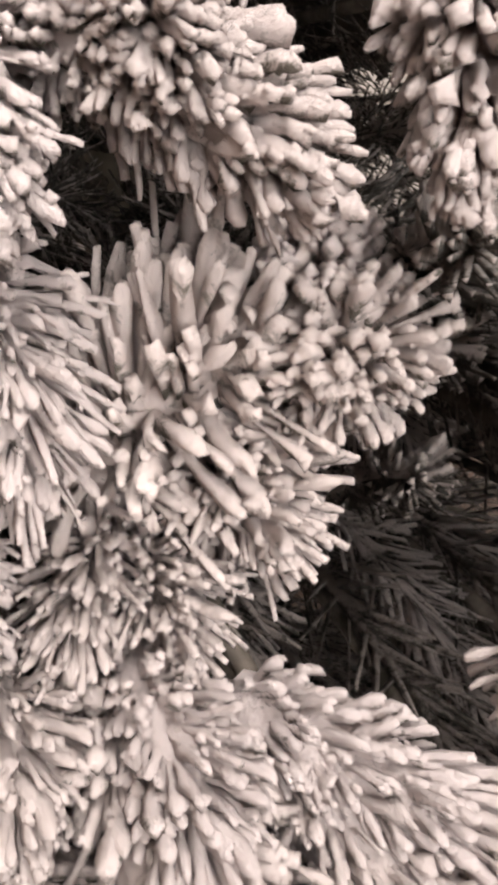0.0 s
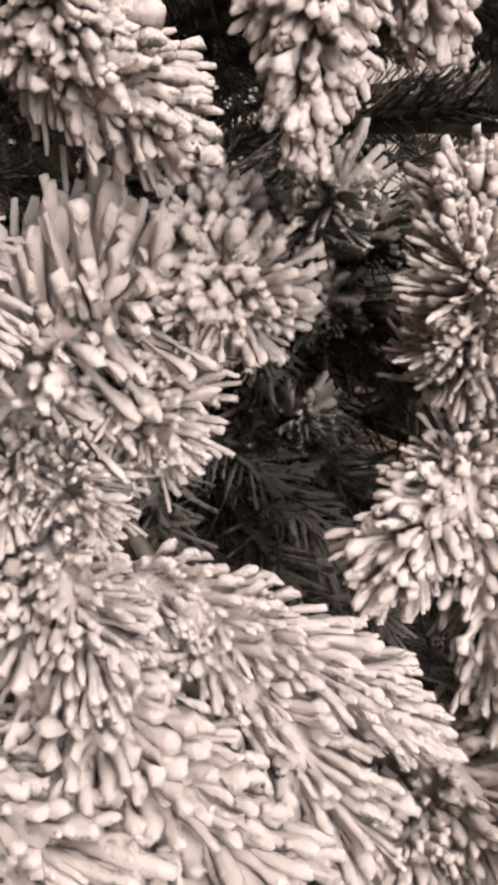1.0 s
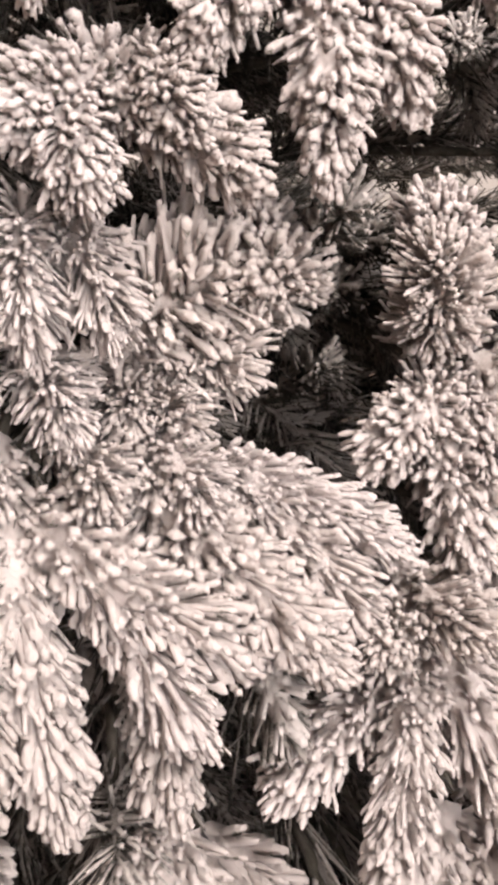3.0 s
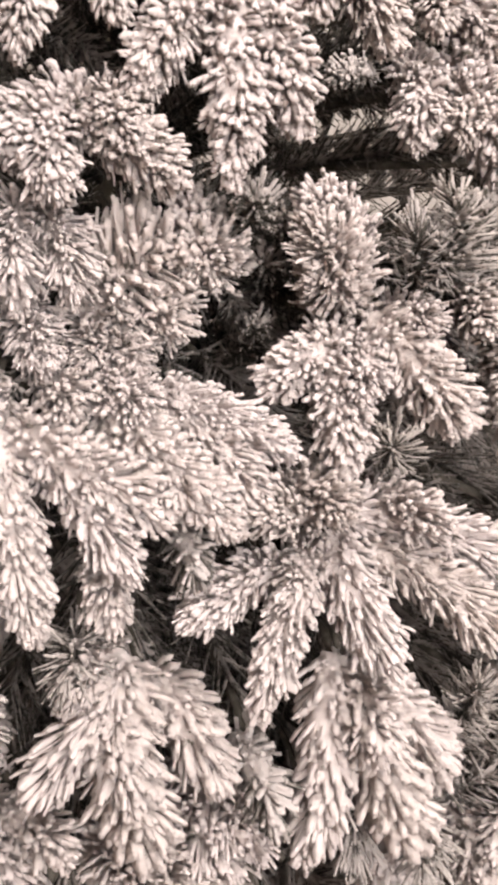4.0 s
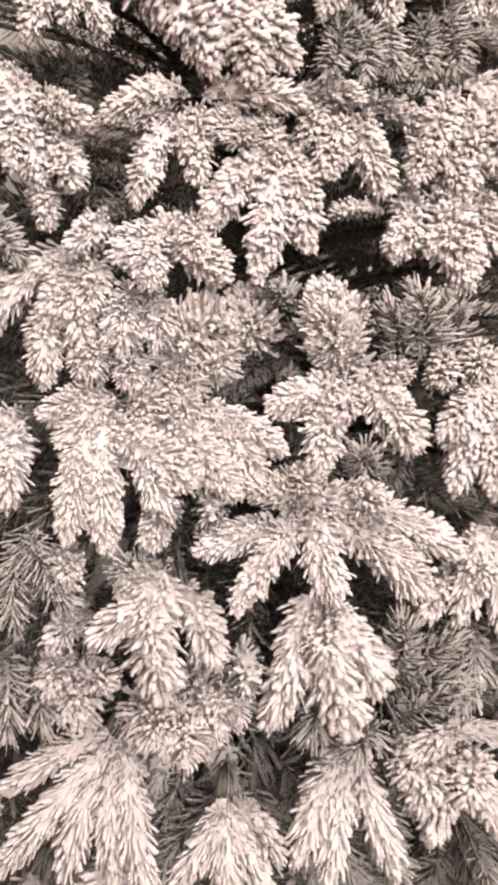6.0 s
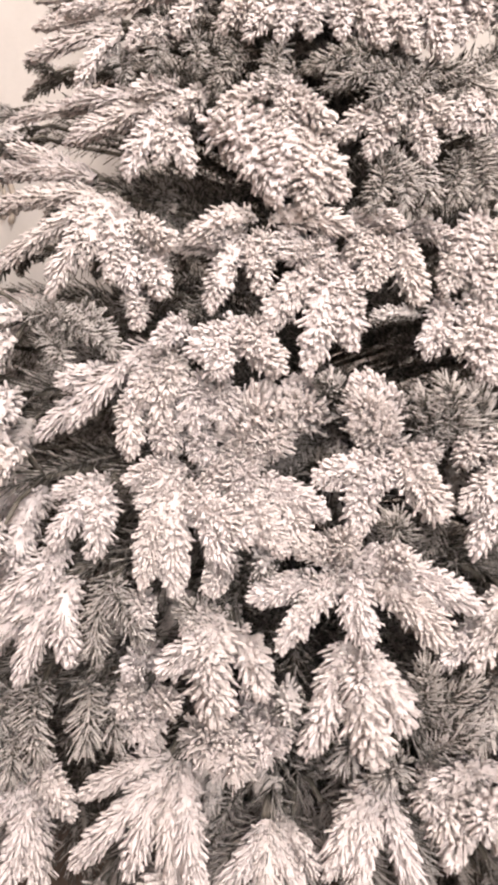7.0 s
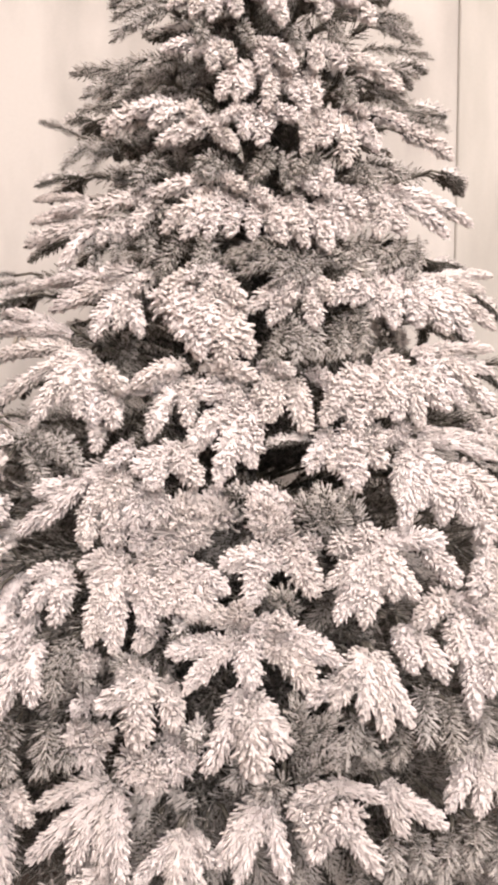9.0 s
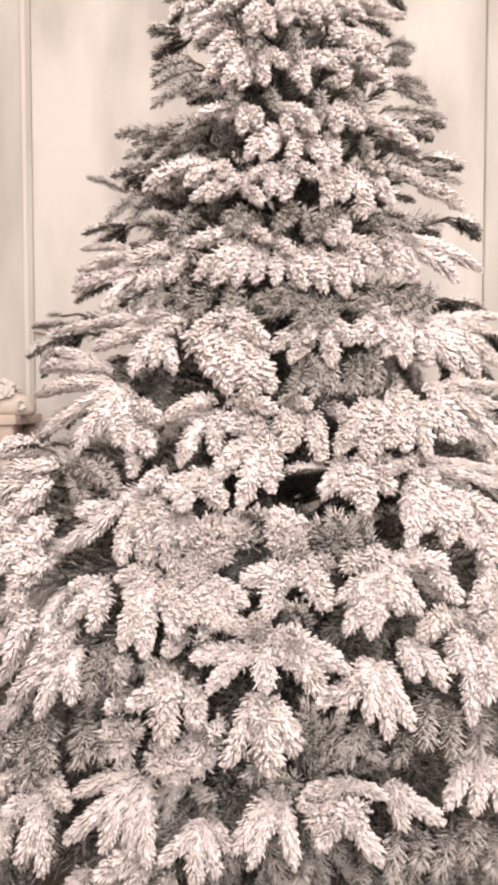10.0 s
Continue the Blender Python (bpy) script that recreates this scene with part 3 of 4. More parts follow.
branch("full", [(12.8, 0.3, 1.31, 10, 0.383, 1.248, 0.029), (14.5, 0.302, 1.306, 16, 0.379, 1.256, 0.028), (20.2, 0.303, 1.304, 26.9, 0.364, 1.266, 0.025), (24, 0.305, 1.297, 30.5, 0.385, 1.237, 0.029), (10, 0.301, 1.309, 5.1, 0.369, 1.266, 0.026)])
branch("full", [(-4.8, 0.316, 1.267, -10.3, 0.401, 1.204, 0.031), (-3.2, 0.317, 1.262, -6.7, 0.397, 1.201, 0.031), (0.1, 0.317, 1.261, -1.2, 0.411, 1.184, 0.03), (2.6, 0.317, 1.261, 6.2, 0.408, 1.181, 0.03)])
branch("full", [(11, 0.317, 1.263, 8, 0.409, 1.189, 0.025)])
branch("full", [(-27.6, 0.335, 1.214, -36, 0.406, 1.171, 0.038), (-20.4, 0.337, 1.208, -23.9, 0.413, 1.168, 0.029), (-18, 0.349, 1.177, -21.7, 0.425, 1.142, 0.027)])
branch("full", [(-13.4, 0.348, 1.18, -17.9, 0.428, 1.139, 0.029), (-15, 0.348, 1.181, -6.8, 0.421, 1.131, 0.03), (-24, 0.335, 1.216, -28.5, 0.409, 1.191, 0.03), (-18.7, 0.337, 1.209, -16, 0.416, 1.174, 0.026)])
branch("full", [(-3.1, 0.342, 1.197, -10, 0.413, 1.172, 0.025), (-1.6, 0.342, 1.196, -2.4, 0.433, 1.132, 0.035), (-0.1, 0.342, 1.196, 3.5, 0.419, 1.169, 0.027), (-4.6, 0.344, 1.192, -5.8, 0.419, 1.146, 0.029)])
branch("full", [(12.1, 0.342, 1.194, 4.9, 0.426, 1.126, 0.032), (15.3, 0.342, 1.195, 10, 0.415, 1.138, 0.03), (16.8, 0.344, 1.191, 13, 0.44, 1.107, 0.035), (20.2, 0.343, 1.193, 19.8, 0.432, 1.134, 0.032), (18.9, 0.338, 1.207, 18.6, 0.403, 1.188, 0.026)])
branch("full", [(28.2, 0.337, 1.209, 28, 0.411, 1.176, 0.025), (38, 0.343, 1.194, 40.1, 0.423, 1.145, 0.033)])
branch("full", [(10.6, 0.341, 1.198, 5.7, 0.418, 1.159, 0.029)])
branch("full", [(5, 0.376, 1.106, 6.8, 0.441, 1.067, 0.027), (10.6, 0.374, 1.112, 9.1, 0.454, 1.063, 0.028)])
branch("full", [(-13.6, 0.381, 1.094, -21.5, 0.45, 1.065, 0.03)])
branch("full", [(-24.6, 0.387, 1.077, -34.7, 0.457, 1.048, 0.033), (-24.8, 0.383, 1.085, -26.6, 0.447, 1.062, 0.029), (-24.3, 0.39, 1.066, -24, 0.466, 1.014, 0.03)])
branch("full", [(-10.9, 0.381, 1.093, -6, 0.453, 1.069, 0.026)])
branch("full", [(-10.7, 0.387, 1.074, -18.8, 0.466, 1.016, 0.033), (-10, 0.389, 1.069, -14.9, 0.472, 1.004, 0.033), (-9.4, 0.388, 1.069, -11.1, 0.458, 1.005, 0.031), (-8, 0.39, 1.065, -7.5, 0.459, 1.007, 0.029), (-5.5, 0.386, 1.078, -1.8, 0.451, 1.052, 0.026), (-2.9, 0.392, 1.059, -3.8, 0.47, 1.003, 0.029), (-2.3, 0.392, 1.059, 1.4, 0.463, 1, 0.033)])
branch("full", [(-0.4, 0.392, 1.059, 4.7, 0.475, 0.993, 0.032)])
branch("full", [(8.5, 0.392, 1.06, 8.4, 0.476, 0.989, 0.034), (11.3, 0.388, 1.07, 11.8, 0.456, 1.008, 0.031), (12.8, 0.385, 1.079, 14.5, 0.456, 1.038, 0.031), (4.7, 0.389, 1.069, 4.9, 0.454, 1.028, 0.028)])
branch("full", [(21.3, 0.386, 1.078, 23.9, 0.453, 1.018, 0.034), (22.7, 0.387, 1.074, 18.5, 0.457, 1.012, 0.032), (24.6, 0.383, 1.085, 33.3, 0.458, 1.02, 0.035), (28, 0.383, 1.087, 42.3, 0.447, 1.046, 0.027), (23.1, 0.382, 1.089, 31.3, 0.441, 1.069, 0.026), (19.8, 0.386, 1.078, 14.1, 0.453, 1.018, 0.03), (16.9, 0.385, 1.081, 17.8, 0.449, 1.061, 0.025)])
branch("full", [(-29.7, 0.398, 1.041, -27.9, 0.463, 1.01, 0.026), (-41.2, 0.392, 1.059, -51.1, 0.454, 1.053, 0.024), (-40.6, 0.395, 1.049, -51.7, 0.464, 1.018, 0.024), (-38.5, 0.409, 1.036, -38.7, 0.474, 0.975, 0.026), (-34.8, 0.397, 1.044, -29.6, 0.476, 1.003, 0.025)])
branch("full", [(-45.3, 0.381, 1.091, -57.5, 0.427, 1.097, 0.018), (-39.8, 0.388, 1.072, -45.9, 0.446, 1.065, 0.022)])
branch("full", [(-26.2, 0.437, 0.961, -40.7, 0.483, 0.957, 0.025), (-26, 0.439, 0.956, -33.3, 0.501, 0.922, 0.031), (-27, 0.443, 0.948, -38, 0.497, 0.915, 0.031), (-26.7, 0.447, 0.939, -26.8, 0.528, 0.875, 0.034), (-26.1, 0.447, 0.939, -24.3, 0.514, 0.888, 0.031), (-25.2, 0.45, 0.934, -21, 0.511, 0.878, 0.031), (-27.1, 0.427, 0.966, -28.3, 0.488, 0.959, 0.027), (-22.2, 0.43, 0.96, -23.1, 0.488, 0.939, 0.03)])
branch("full", [(-38.1, 0.437, 0.961, -50.9, 0.492, 0.948, 0.02)])
branch("full", [(-10.5, 0.439, 0.957, -18, 0.495, 0.931, 0.034), (-9.4, 0.44, 0.957, -11.8, 0.505, 0.92, 0.032), (-9.4, 0.441, 0.952, -5.7, 0.515, 0.915, 0.03), (-9.5, 0.437, 0.961, -13.5, 0.497, 0.951, 0.029)])
branch("full", [(-19.1, 0.452, 0.928, -11.1, 0.533, 0.85, 0.051)])
branch("full", [(-5.9, 0.456, 0.918, -8.4, 0.547, 0.84, 0.047), (-9.1, 0.453, 0.926, -4.8, 0.538, 0.849, 0.041)])
branch("full", [(-15.2, 0.449, 0.936, -7.8, 0.532, 0.849, 0.048)])
branch("full", [(3.5, 0.445, 0.943, -4.6, 0.502, 0.905, 0.03), (4.1, 0.445, 0.943, -1.1, 0.517, 0.89, 0.03), (5.2, 0.446, 0.943, 5.2, 0.519, 0.886, 0.033), (4.7, 0.443, 0.947, 0.7, 0.514, 0.918, 0.028), (6.8, 0.444, 0.948, 6.9, 0.512, 0.922, 0.027)])
branch("full", [(20.1, 0.436, 0.963, 7.1, 0.506, 0.919, 0.033), (19.9, 0.438, 0.959, 11.4, 0.503, 0.915, 0.032), (20.4, 0.44, 0.955, 16.7, 0.524, 0.887, 0.033), (21.2, 0.439, 0.959, 14.8, 0.501, 0.9, 0.03), (22.3, 0.44, 0.955, 22.2, 0.508, 0.888, 0.032), (22.5, 0.438, 0.96, 25.6, 0.52, 0.88, 0.034), (25.1, 0.439, 0.956, 30.3, 0.525, 0.873, 0.033), (20.1, 0.436, 0.963, 10.7, 0.483, 0.95, 0.026), (27.7, 0.441, 0.952, 41.5, 0.486, 0.966, 0.019)])
branch("full", [(30.5, 0.443, 0.949, 35.5, 0.523, 0.89, 0.027), (27.9, 0.439, 0.957, 38.2, 0.491, 0.942, 0.023)])
branch("full", [(-36.9, 0.471, 0.88, -54, 0.515, 0.887, 0.028), (-35.8, 0.48, 0.862, -51.5, 0.533, 0.843, 0.029), (-33.9, 0.485, 0.853, -42.8, 0.565, 0.786, 0.027), (-33.2, 0.485, 0.853, -32.4, 0.591, 0.764, 0.033), (-32.5, 0.485, 0.853, -29.8, 0.564, 0.792, 0.03), (-43, 0.464, 0.899, -47.1, 0.514, 0.914, 0.02), (-30.7, 0.49, 0.844, -25.9, 0.582, 0.777, 0.033)])
branch("full", [(-27.5, 0.499, 0.827, -20.7, 0.56, 0.808, 0.03), (-27.9, 0.508, 0.811, -24.5, 0.576, 0.766, 0.033), (-24, 0.517, 0.795, -20.6, 0.592, 0.764, 0.032)])
branch("full", [(-25.9, 0.535, 0.763, -22.8, 0.597, 0.735, 0.029)])
branch("full", [(-14, 0.497, 0.832, -19.2, 0.564, 0.815, 0.032), (-11.1, 0.497, 0.832, -3.9, 0.553, 0.822, 0.029)])
branch("full", [(-2.8, 0.497, 0.832, 0.8, 0.553, 0.827, 0.026)])
branch("full", [(15.1, 0.499, 0.828, 8.9, 0.573, 0.767, 0.039), (16.1, 0.499, 0.828, 13.6, 0.587, 0.772, 0.036), (15.5, 0.49, 0.844, 17.3, 0.547, 0.82, 0.03), (9.4, 0.52, 0.789, 8.2, 0.587, 0.76, 0.032)])
branch("full", [(20.3, 0.499, 0.827, 17, 0.582, 0.763, 0.032), (21.4, 0.498, 0.827, 21, 0.575, 0.782, 0.034), (23.2, 0.49, 0.844, 24.2, 0.571, 0.787, 0.033), (22.4, 0.485, 0.852, 33.7, 0.536, 0.856, 0.023), (26.9, 0.49, 0.844, 32.9, 0.54, 0.826, 0.023)])
branch("full", [(29.3, 0.503, 0.819, 28.5, 0.58, 0.777, 0.027), (26.1, 0.485, 0.852, 27.8, 0.554, 0.808, 0.026)])
branch("full", [(9.4, 0.546, 0.744, 7.4, 0.615, 0.696, 0.03), (9.4, 0.546, 0.744, 11, 0.608, 0.721, 0.028)])
branch("full", [(17.5, 0.542, 0.75, 10.3, 0.59, 0.746, 0.024), (17.6, 0.54, 0.753, 26.8, 0.601, 0.739, 0.017), (19.1, 0.547, 0.742, 26, 0.61, 0.72, 0.021), (17, 0.551, 0.735, 12.3, 0.616, 0.68, 0.03), (17.5, 0.551, 0.735, 16.8, 0.633, 0.651, 0.039), (18, 0.551, 0.734, 14.5, 0.629, 0.67, 0.035), (16.8, 0.555, 0.727, 11.3, 0.645, 0.653, 0.03)])
branch("full", [(20.5, 0.568, 0.704, 19.8, 0.646, 0.652, 0.038), (23.4, 0.568, 0.703, 24.1, 0.634, 0.661, 0.039), (24.1, 0.584, 0.665, 21.3, 0.647, 0.628, 0.038)])
branch("full", [(-41.2, 0.552, 0.733, -44.9, 0.606, 0.732, 0.036), (-40.6, 0.566, 0.709, -40.5, 0.626, 0.677, 0.042), (-53.8, 0.527, 0.761, -52.1, 0.589, 0.754, 0.045), (-44.2, 0.562, 0.715, -45.6, 0.625, 0.691, 0.042)])
branch("full", [(-44.5, 0.581, 0.672, -40.7, 0.657, 0.632, 0.048), (-39, 0.589, 0.653, -34.3, 0.669, 0.614, 0.046), (-39.2, 0.607, 0.631, -36.7, 0.685, 0.606, 0.038)])
branch("full", [(-23, 0.565, 0.711, -26.9, 0.639, 0.647, 0.034), (-21.9, 0.568, 0.703, -22.2, 0.63, 0.666, 0.034), (-26.6, 0.567, 0.685, -28.5, 0.63, 0.686, 0.032), (-26.5, 0.582, 0.671, -30.2, 0.643, 0.637, 0.029), (-21, 0.568, 0.704, -19.7, 0.634, 0.65, 0.038), (-22.8, 0.584, 0.666, -21.1, 0.661, 0.632, 0.033)])
branch("full", [(-24.7, 0.624, 0.591, -25.3, 0.689, 0.599, 0.023), (-23.9, 0.642, 0.588, -25.1, 0.712, 0.562, 0.028), (-23.6, 0.642, 0.588, -22, 0.71, 0.557, 0.032)])
branch("full", [(-35, 0.643, 0.586, -32.8, 0.704, 0.562, 0.037), (-33.6, 0.626, 0.608, -34, 0.691, 0.594, 0.037), (-32.4, 0.67, 0.548, -29.8, 0.748, 0.52, 0.032)])
branch("full", [(-26.3, 0.673, 0.544, -25.4, 0.731, 0.522, 0.03)])
branch("full", [(-25.1, 0.691, 0.522, -28.7, 0.756, 0.469, 0.033), (-24.5, 0.695, 0.517, -25.5, 0.758, 0.461, 0.031), (-24.3, 0.692, 0.52, -21.9, 0.754, 0.482, 0.031)])
branch("full", [(-31.9, 0.697, 0.443, -30.1, 0.76, 0.431, 0.029)])
branch("full", [(-27.6, 0.677, 0.528, -26.8, 0.74, 0.512, 0.03)])
branch("full", [(-16.2, 0.733, 0.395, -20.2, 0.784, 0.393, 0.024), (-15.9, 0.734, 0.393, -19.6, 0.811, 0.348, 0.03), (-15.5, 0.736, 0.391, -17, 0.799, 0.341, 0.032), (-15.3, 0.735, 0.391, -14.7, 0.802, 0.342, 0.032), (-15, 0.735, 0.391, -12.5, 0.814, 0.341, 0.029)])
branch("full", [(-25.5, 0.742, 0.361, -25.6, 0.805, 0.359, 0.034), (-24.4, 0.75, 0.36, -23.9, 0.819, 0.32, 0.036), (-24.8, 0.753, 0.354, -22.2, 0.811, 0.307, 0.033), (-24.2, 0.742, 0.378, -20.6, 0.795, 0.376, 0.032), (-29, 0.734, 0.361, -27.5, 0.798, 0.38, 0.029), (-27.6, 0.762, 0.335, -25.5, 0.826, 0.321, 0.032)])
branch("full", [(-14.7, 0.764, 0.33, -16.5, 0.82, 0.318, 0.032), (-15.5, 0.754, 0.316, -13.7, 0.814, 0.301, 0.031)])
branch("full", [(-12.1, 0.767, 0.298, -11.9, 0.83, 0.3, 0.029)])
branch("full", [(-20.4, 0.758, 0.28, -19.4, 0.826, 0.277, 0.031)])
branch("full", [(-9.9, 0.752, 0.357, -11.6, 0.81, 0.342, 0.025), (-9.6, 0.752, 0.358, -8.9, 0.822, 0.327, 0.027), (-9.4, 0.753, 0.355, -7.6, 0.814, 0.339, 0.023), (-9.2, 0.733, 0.348, -7, 0.794, 0.356, 0.023)])
branch("full", [(-3.1, 0.737, 0.387, -6.4, 0.796, 0.358, 0.028), (-2.8, 0.738, 0.385, -5.1, 0.811, 0.352, 0.027), (-2.6, 0.725, 0.378, -3.9, 0.789, 0.367, 0.025), (-2.3, 0.738, 0.385, -1.9, 0.807, 0.348, 0.025)])
branch("full", [(2.3, 0.742, 0.377, 0.4, 0.796, 0.36, 0.028), (2.8, 0.742, 0.377, 4.8, 0.8, 0.343, 0.03), (3.5, 0.731, 0.401, -0.5, 0.776, 0.411, 0.024), (0.6, 0.709, 0.394, -0, 0.776, 0.388, 0.023), (2.5, 0.726, 0.395, 5.8, 0.771, 0.401, 0.021)])
branch("full", [(7, 0.734, 0.394, 10.2, 0.788, 0.377, 0.028), (6.8, 0.723, 0.385, 7.4, 0.783, 0.374, 0.026)])
branch("full", [(15.6, 0.724, 0.412, 10.8, 0.774, 0.391, 0.026), (16.2, 0.725, 0.412, 12.8, 0.787, 0.387, 0.028), (16.7, 0.726, 0.408, 15.3, 0.793, 0.381, 0.029)])
branch("full", [(10.2, 0.617, 0.619, 3.2, 0.69, 0.6, 0.031), (9.3, 0.623, 0.613, 3.8, 0.699, 0.565, 0.032), (9.8, 0.628, 0.607, 5.9, 0.707, 0.562, 0.032), (10.7, 0.623, 0.612, 11, 0.691, 0.582, 0.032), (15.4, 0.614, 0.623, 15.4, 0.688, 0.593, 0.034), (11.1, 0.613, 0.625, 15.7, 0.651, 0.636, 0.03), (10.9, 0.618, 0.618, 8.4, 0.698, 0.59, 0.031)])
branch("full", [(22.9, 0.623, 0.611, 17.1, 0.694, 0.579, 0.029), (22.4, 0.618, 0.618, 20.7, 0.676, 0.594, 0.03), (22, 0.648, 0.58, 17.6, 0.706, 0.571, 0.03)])
branch("full", [(6.3, 0.691, 0.521, 2.2, 0.745, 0.493, 0.028), (6.8, 0.694, 0.518, 4.4, 0.756, 0.483, 0.026), (6.9, 0.694, 0.518, 6.2, 0.757, 0.464, 0.029), (7.4, 0.692, 0.52, 8.1, 0.763, 0.475, 0.027)])
branch("full", [(10.3, 0.675, 0.541, 9.1, 0.741, 0.52, 0.027), (11.5, 0.676, 0.54, 11.3, 0.749, 0.512, 0.027)])
branch("full", [(16, 0.661, 0.561, 10.5, 0.704, 0.562, 0.033), (17, 0.67, 0.548, 12.7, 0.735, 0.528, 0.03), (17.4, 0.674, 0.541, 13.8, 0.751, 0.47, 0.033), (18.5, 0.68, 0.535, 15.8, 0.756, 0.493, 0.036), (19.9, 0.667, 0.551, 17.8, 0.738, 0.523, 0.034), (17.4, 0.635, 0.552, 17.4, 0.701, 0.562, 0.034)])
branch("sparse", [(-40.1, 0.264, 1.425, -46.6, 0.326, 1.397, 0.027), (-36, 0.271, 1.403, -42.7, 0.338, 1.368, 0.027), (-36.5, 0.276, 1.388, -39, 0.359, 1.324, 0.026), (-32.5, 0.277, 1.383, -36.1, 0.343, 1.339, 0.026)])
branch("sparse", [(44.9, 0.252, 1.464, 38.7, 0.326, 1.424, 0.025), (42.6, 0.26, 1.439, 34.6, 0.336, 1.392, 0.024), (42.3, 0.273, 1.396, 41.8, 0.332, 1.367, 0.025)])
branch("sparse", [(40.4, 0.281, 1.372, 42, 0.355, 1.333, 0.026), (41.3, 0.277, 1.384, 38.5, 0.34, 1.341, 0.024)])
branch("sparse", [(-31.2, 0.303, 1.304, -41.3, 0.364, 1.27, 0.028), (-24.9, 0.305, 1.298, -29.5, 0.383, 1.246, 0.027), (-43.2, 0.305, 1.298, -59.2, 0.355, 1.306, 0.024), (-38.9, 0.313, 1.271, -44.3, 0.391, 1.24, 0.026), (-33.1, 0.322, 1.249, -35.7, 0.391, 1.218, 0.024), (-28.1, 0.312, 1.275, -32.9, 0.383, 1.232, 0.025)])
branch("sparse", [(31.9, 0.296, 1.325, 44.3, 0.364, 1.312, 0.019), (32.7, 0.306, 1.295, 40.1, 0.36, 1.278, 0.022), (31.3, 0.315, 1.268, 31, 0.395, 1.221, 0.023), (20.6, 0.318, 1.259, 16.9, 0.389, 1.202, 0.024)])
branch("sparse", [(32.4, 0.322, 1.249, 30.2, 0.388, 1.21, 0.022)])
branch("sparse", [(0.8, 0.257, 1.448, -0.2, 0.349, 1.37, 0.025), (-14.1, 0.256, 1.452, -11.4, 0.34, 1.381, 0.023)])
branch("sparse", [(-6.9, 0.292, 1.339, -4.5, 0.361, 1.286, 0.026)])
branch("sparse", [(19.4, 0.29, 1.345, 17.7, 0.356, 1.294, 0.027), (7.6, 0.293, 1.334, 6.4, 0.379, 1.278, 0.026)])
branch("sparse", [(-18.3, 0.289, 1.349, -15.8, 0.368, 1.293, 0.026)])
branch("sparse", [(-63, 0.334, 1.215, -72.8, 0.386, 1.252, 0.017), (-48.3, 0.344, 1.19, -48.3, 0.414, 1.138, 0.021), (-42.1, 0.349, 1.178, -36.7, 0.433, 1.113, 0.023), (-39, 0.353, 1.165, -37.6, 0.414, 1.15, 0.022)])
branch("sparse", [(-31.7, 0.332, 1.223, -46.9, 0.384, 1.224, 0.019)])
branch("sparse", [(37, 0.335, 1.213, 44.8, 0.396, 1.198, 0.021), (32.8, 0.333, 1.219, 40.3, 0.394, 1.217, 0.015)])
# sparse limbs below the tiers; their darkened flock paints the dim gaps
branch("sparse", [(-11.3, 0.368, 1.126, -14.1, 0.434, 1.097, 0.029), (-8.4, 0.372, 1.116, -11.6, 0.44, 1.083, 0.028)])
branch("sparse", [(-0.3, 0.365, 1.134, -4, 0.435, 1.083, 0.032), (2.4, 0.369, 1.124, 2.3, 0.454, 1.069, 0.031)])
branch("sparse", [(-26.4, 0.365, 1.134, -24.3, 0.447, 1.078, 0.031)])
branch("sparse", [(23.1, 0.366, 1.132, 23.8, 0.444, 1.095, 0.029), (19.5, 0.37, 1.12, 18.4, 0.444, 1.075, 0.029)])
branch("sparse", [(10.8, 0.368, 1.126, 3.4, 0.447, 1.09, 0.028)])
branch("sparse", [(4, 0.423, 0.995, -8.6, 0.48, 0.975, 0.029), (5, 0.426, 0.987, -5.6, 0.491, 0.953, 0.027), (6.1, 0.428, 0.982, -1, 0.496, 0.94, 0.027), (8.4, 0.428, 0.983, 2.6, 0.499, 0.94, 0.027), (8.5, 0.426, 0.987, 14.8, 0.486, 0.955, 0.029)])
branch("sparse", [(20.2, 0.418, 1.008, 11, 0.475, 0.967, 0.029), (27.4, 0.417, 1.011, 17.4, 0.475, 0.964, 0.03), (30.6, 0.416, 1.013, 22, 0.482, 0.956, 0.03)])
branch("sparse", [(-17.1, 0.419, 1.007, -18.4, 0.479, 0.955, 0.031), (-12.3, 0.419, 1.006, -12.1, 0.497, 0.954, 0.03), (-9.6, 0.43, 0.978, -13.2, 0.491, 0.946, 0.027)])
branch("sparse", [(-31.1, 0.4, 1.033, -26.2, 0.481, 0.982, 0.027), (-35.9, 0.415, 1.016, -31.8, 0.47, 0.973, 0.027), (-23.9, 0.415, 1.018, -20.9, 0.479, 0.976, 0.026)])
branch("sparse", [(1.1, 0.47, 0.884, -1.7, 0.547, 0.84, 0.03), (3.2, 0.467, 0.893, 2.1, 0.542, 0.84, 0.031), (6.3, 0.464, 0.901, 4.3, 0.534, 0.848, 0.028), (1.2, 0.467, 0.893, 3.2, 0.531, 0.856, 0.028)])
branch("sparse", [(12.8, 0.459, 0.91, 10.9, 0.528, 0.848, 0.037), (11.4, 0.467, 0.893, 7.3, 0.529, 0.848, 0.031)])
branch("sparse", [(-50.6, 0.436, 0.963, -72.6, 0.492, 0.971, 0.017), (-74.2, 0.438, 0.994, -73, 0.469, 0.995, 0.015)])
branch("sparse", [(-39.7, 0.551, 0.734, -26, 0.601, 0.727, 0.035), (-32.3, 0.55, 0.737, -24.1, 0.604, 0.714, 0.033), (-36, 0.56, 0.719, -28.5, 0.617, 0.69, 0.034)])
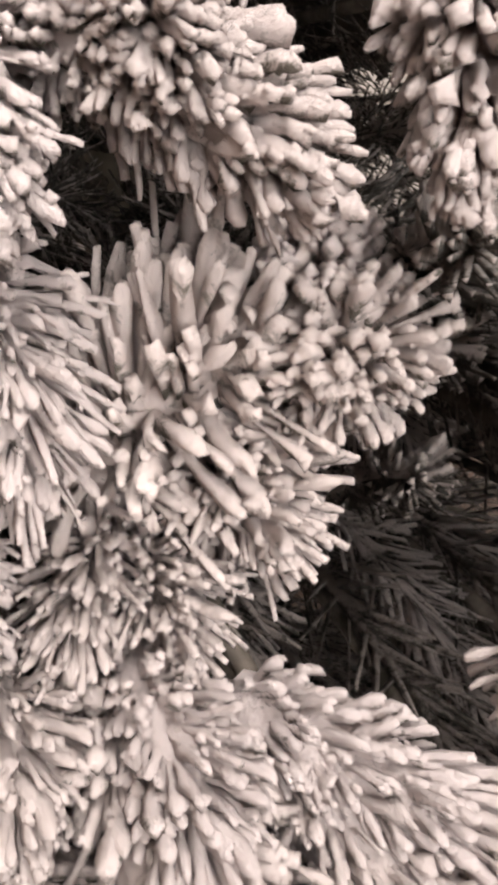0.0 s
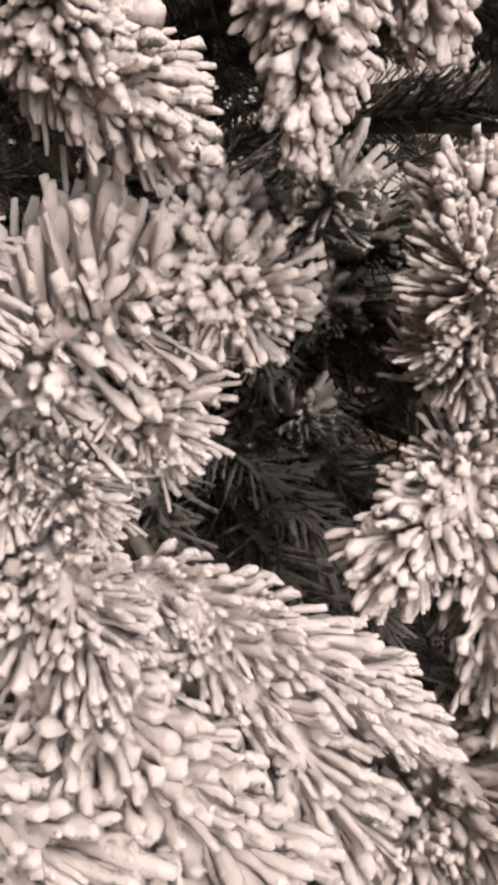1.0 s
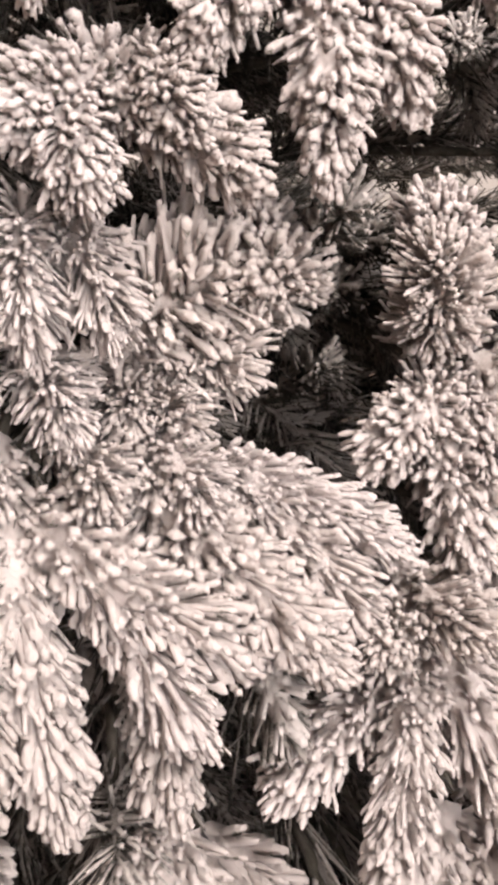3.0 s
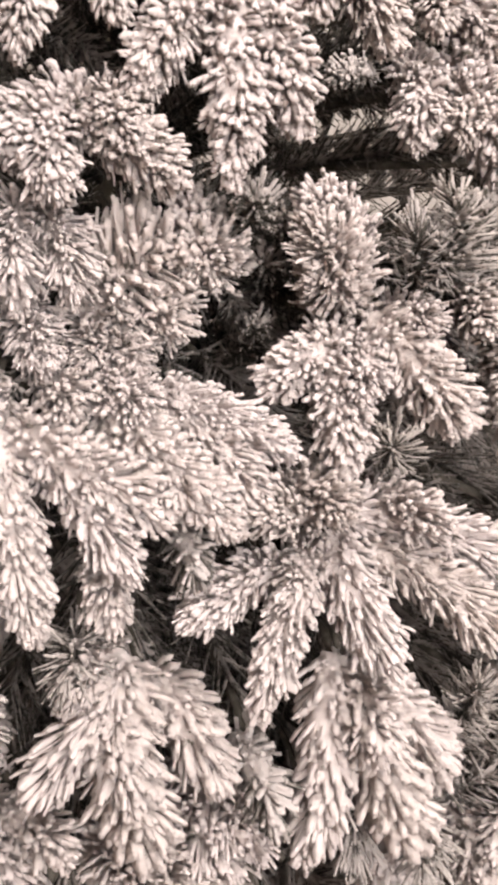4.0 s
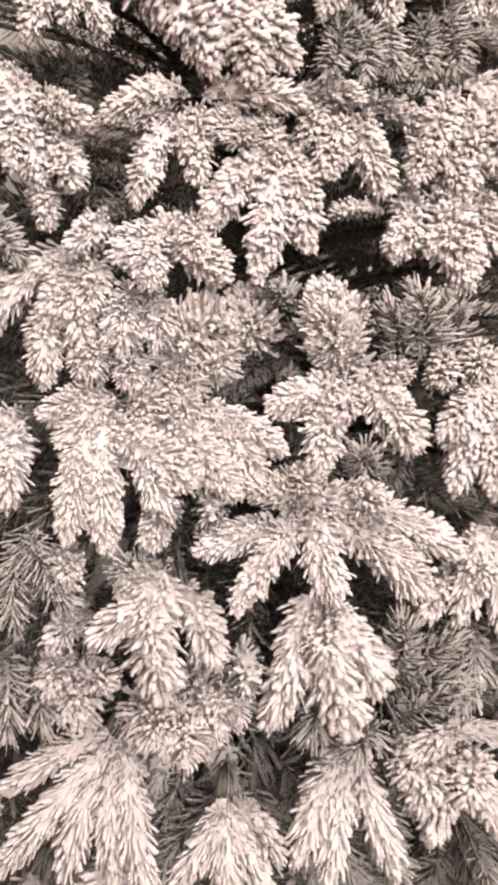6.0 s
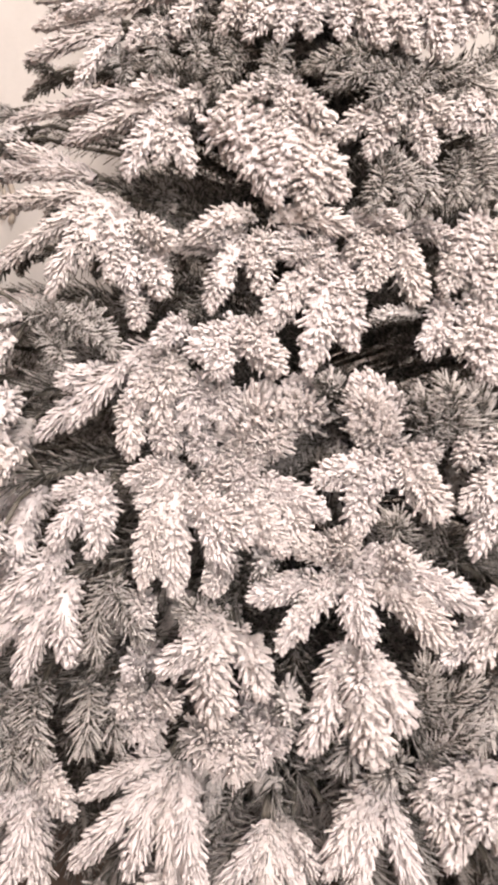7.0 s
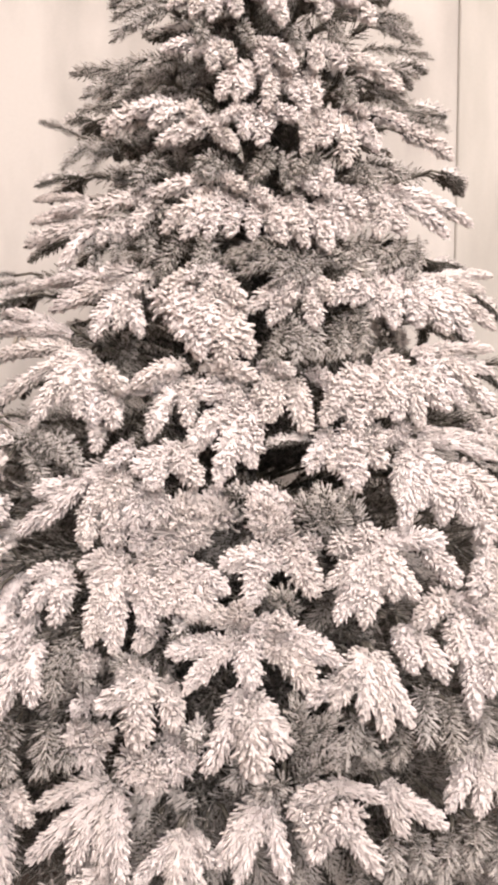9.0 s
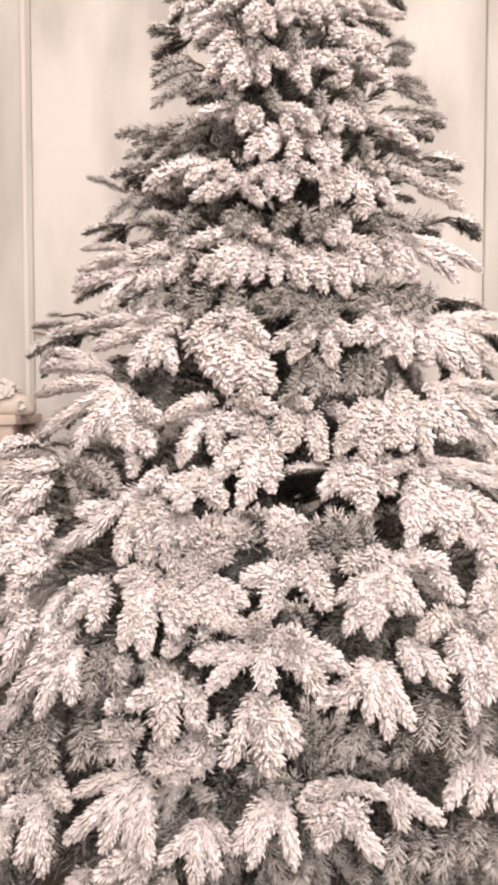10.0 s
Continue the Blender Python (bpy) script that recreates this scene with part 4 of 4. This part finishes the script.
branch("sparse", [(-21.7, 0.69, 0.523, -20, 0.749, 0.483, 0.03), (-21.1, 0.687, 0.526, -17.2, 0.749, 0.504, 0.029)])
branch("sparse", [(-29.4, 0.707, 0.415, -27.2, 0.766, 0.405, 0.034), (-25.9, 0.714, 0.434, -23.1, 0.782, 0.409, 0.033)])
branch("sparse", [(-22.5, 0.713, 0.441, -20.3, 0.768, 0.416, 0.033)])
branch("sparse", [(-31.3, 0.723, 0.416, -27.9, 0.784, 0.407, 0.034)])
branch("sparse", [(-20.9, 0.707, 0.434, -18.5, 0.769, 0.427, 0.03)])
branch("sparse", [(-27.5, 0.733, 0.394, -24.6, 0.787, 0.39, 0.033)])
branch("sparse", [(4.9, 0.71, 0.461, 2.4, 0.765, 0.437, 0.028), (5.3, 0.69, 0.438, 5.1, 0.758, 0.44, 0.028)])
branch("sparse", [(11.7, 0.705, 0.481, 9.2, 0.763, 0.451, 0.029), (13.9, 0.709, 0.466, 11.6, 0.767, 0.437, 0.029), (9.6, 0.698, 0.439, 7, 0.755, 0.436, 0.028)])
branch("sparse", [(17.3, 0.703, 0.453, 14.1, 0.756, 0.435, 0.029)])
branch("sparse", [(3.8, 0.707, 0.399, 6.2, 0.754, 0.433, 0.018)])
branch("sparse", [(14.3, 0.754, 0.352, 11.4, 0.802, 0.342, 0.028), (12.3, 0.752, 0.341, 9.1, 0.802, 0.333, 0.028), (16, 0.754, 0.335, 13.5, 0.81, 0.33, 0.028)])
branch("sparse", [(7, 0.756, 0.35, 5.2, 0.819, 0.337, 0.026), (9.4, 0.745, 0.341, 7.7, 0.805, 0.342, 0.026)])
branch("sparse", [(-1.1, 0.744, 0.32, -1.3, 0.809, 0.329, 0.024)])
branch("sparse", [(4.2, 0.754, 0.312, 2.8, 0.815, 0.319, 0.024)])
branch("sparse", [(15.7, 0.772, 0.306, 12.3, 0.817, 0.303, 0.028)])


def profile(z):
    return float(np.interp(z, [0.2, 0.33, 0.48, 0.58, 0.68, 0.78, 0.93, 1.03, 1.28, 2.2, 2.34],
                           [0.84, 0.86, 0.75, 0.69, 0.61, 0.55, 0.495, 0.45, 0.37, 0.055, 0.02]))


# limbs turned to the wall, and the crown and skirt
rnd = random.Random(11)


def loose_limb(grade, az, z, depth, n):
    r = max(profile(z) - depth, 0.03)
    tips = []
    for k in range(n):
        spread = (k - (n - 1) / 2) * 0.055 + rnd.uniform(-0.015, 0.015)
        ang = math.degrees(spread / max(r, 0.08))
        ln = rnd.uniform(0.07, 0.11)
        down = rnd.uniform(0.02, 0.07) if z < 1.0 else rnd.uniform(-0.012, 0.03)
        r_tip = r + (rnd.uniform(-0.01, 0.02) if z < 1.0 else rnd.uniform(-0.03, 0.008))
        tips.append((az + ang * 0.4, max(r - ln * 0.7, 0.015), z + 0.01, az + ang * 1.3, r_tip, z - down, rnd.uniform(0.028, 0.036)))
    branch(grade, tips)


z = 0.26
while z < 2.2:
    count = max(3, int(2 * math.pi * profile(z) / 0.20))
    for k in range(count):
        az = 360.0 * k / count + rnd.uniform(-8, 8) + z * 200
        az = (az + 180) % 360 - 180
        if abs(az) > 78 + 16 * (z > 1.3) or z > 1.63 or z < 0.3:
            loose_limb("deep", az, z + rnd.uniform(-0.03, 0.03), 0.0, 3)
    z += 0.115
# fuller limbs low down at both flanks
for side in (-1, 1):
    for k in range(16):
        z = 0.27 + 0.5 * (k % 8 + 0.5) / 8
        loose_limb("full", side * (46 + 34 * (k // 8) + rnd.uniform(-10, 10)), z, 0.04, 3)
# a second layer of limbs behind the outer tips, its flock colour darkened as shade
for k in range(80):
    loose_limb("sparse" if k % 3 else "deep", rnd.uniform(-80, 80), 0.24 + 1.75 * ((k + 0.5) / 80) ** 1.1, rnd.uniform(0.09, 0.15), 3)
# low limbs over the floor, coloured darker to put shade into the gaps
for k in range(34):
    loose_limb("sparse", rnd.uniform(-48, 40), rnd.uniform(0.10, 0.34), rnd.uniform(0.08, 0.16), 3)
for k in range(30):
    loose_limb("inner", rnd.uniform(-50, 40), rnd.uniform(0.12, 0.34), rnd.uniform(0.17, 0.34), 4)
# bare limbs inside the crown, their dark colour standing in for its shade
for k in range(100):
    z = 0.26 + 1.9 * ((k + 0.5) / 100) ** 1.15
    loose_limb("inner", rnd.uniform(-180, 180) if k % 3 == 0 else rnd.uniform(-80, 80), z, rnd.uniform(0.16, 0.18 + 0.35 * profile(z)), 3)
branch("deep", [(0, 0.012, 2.26, 0, 0.015, 2.37, 0.03), (120, 0.012, 2.25, 120, 0.05, 2.31, 0.03), (240, 0.012, 2.25, 240, 0.05, 2.31, 0.03)])
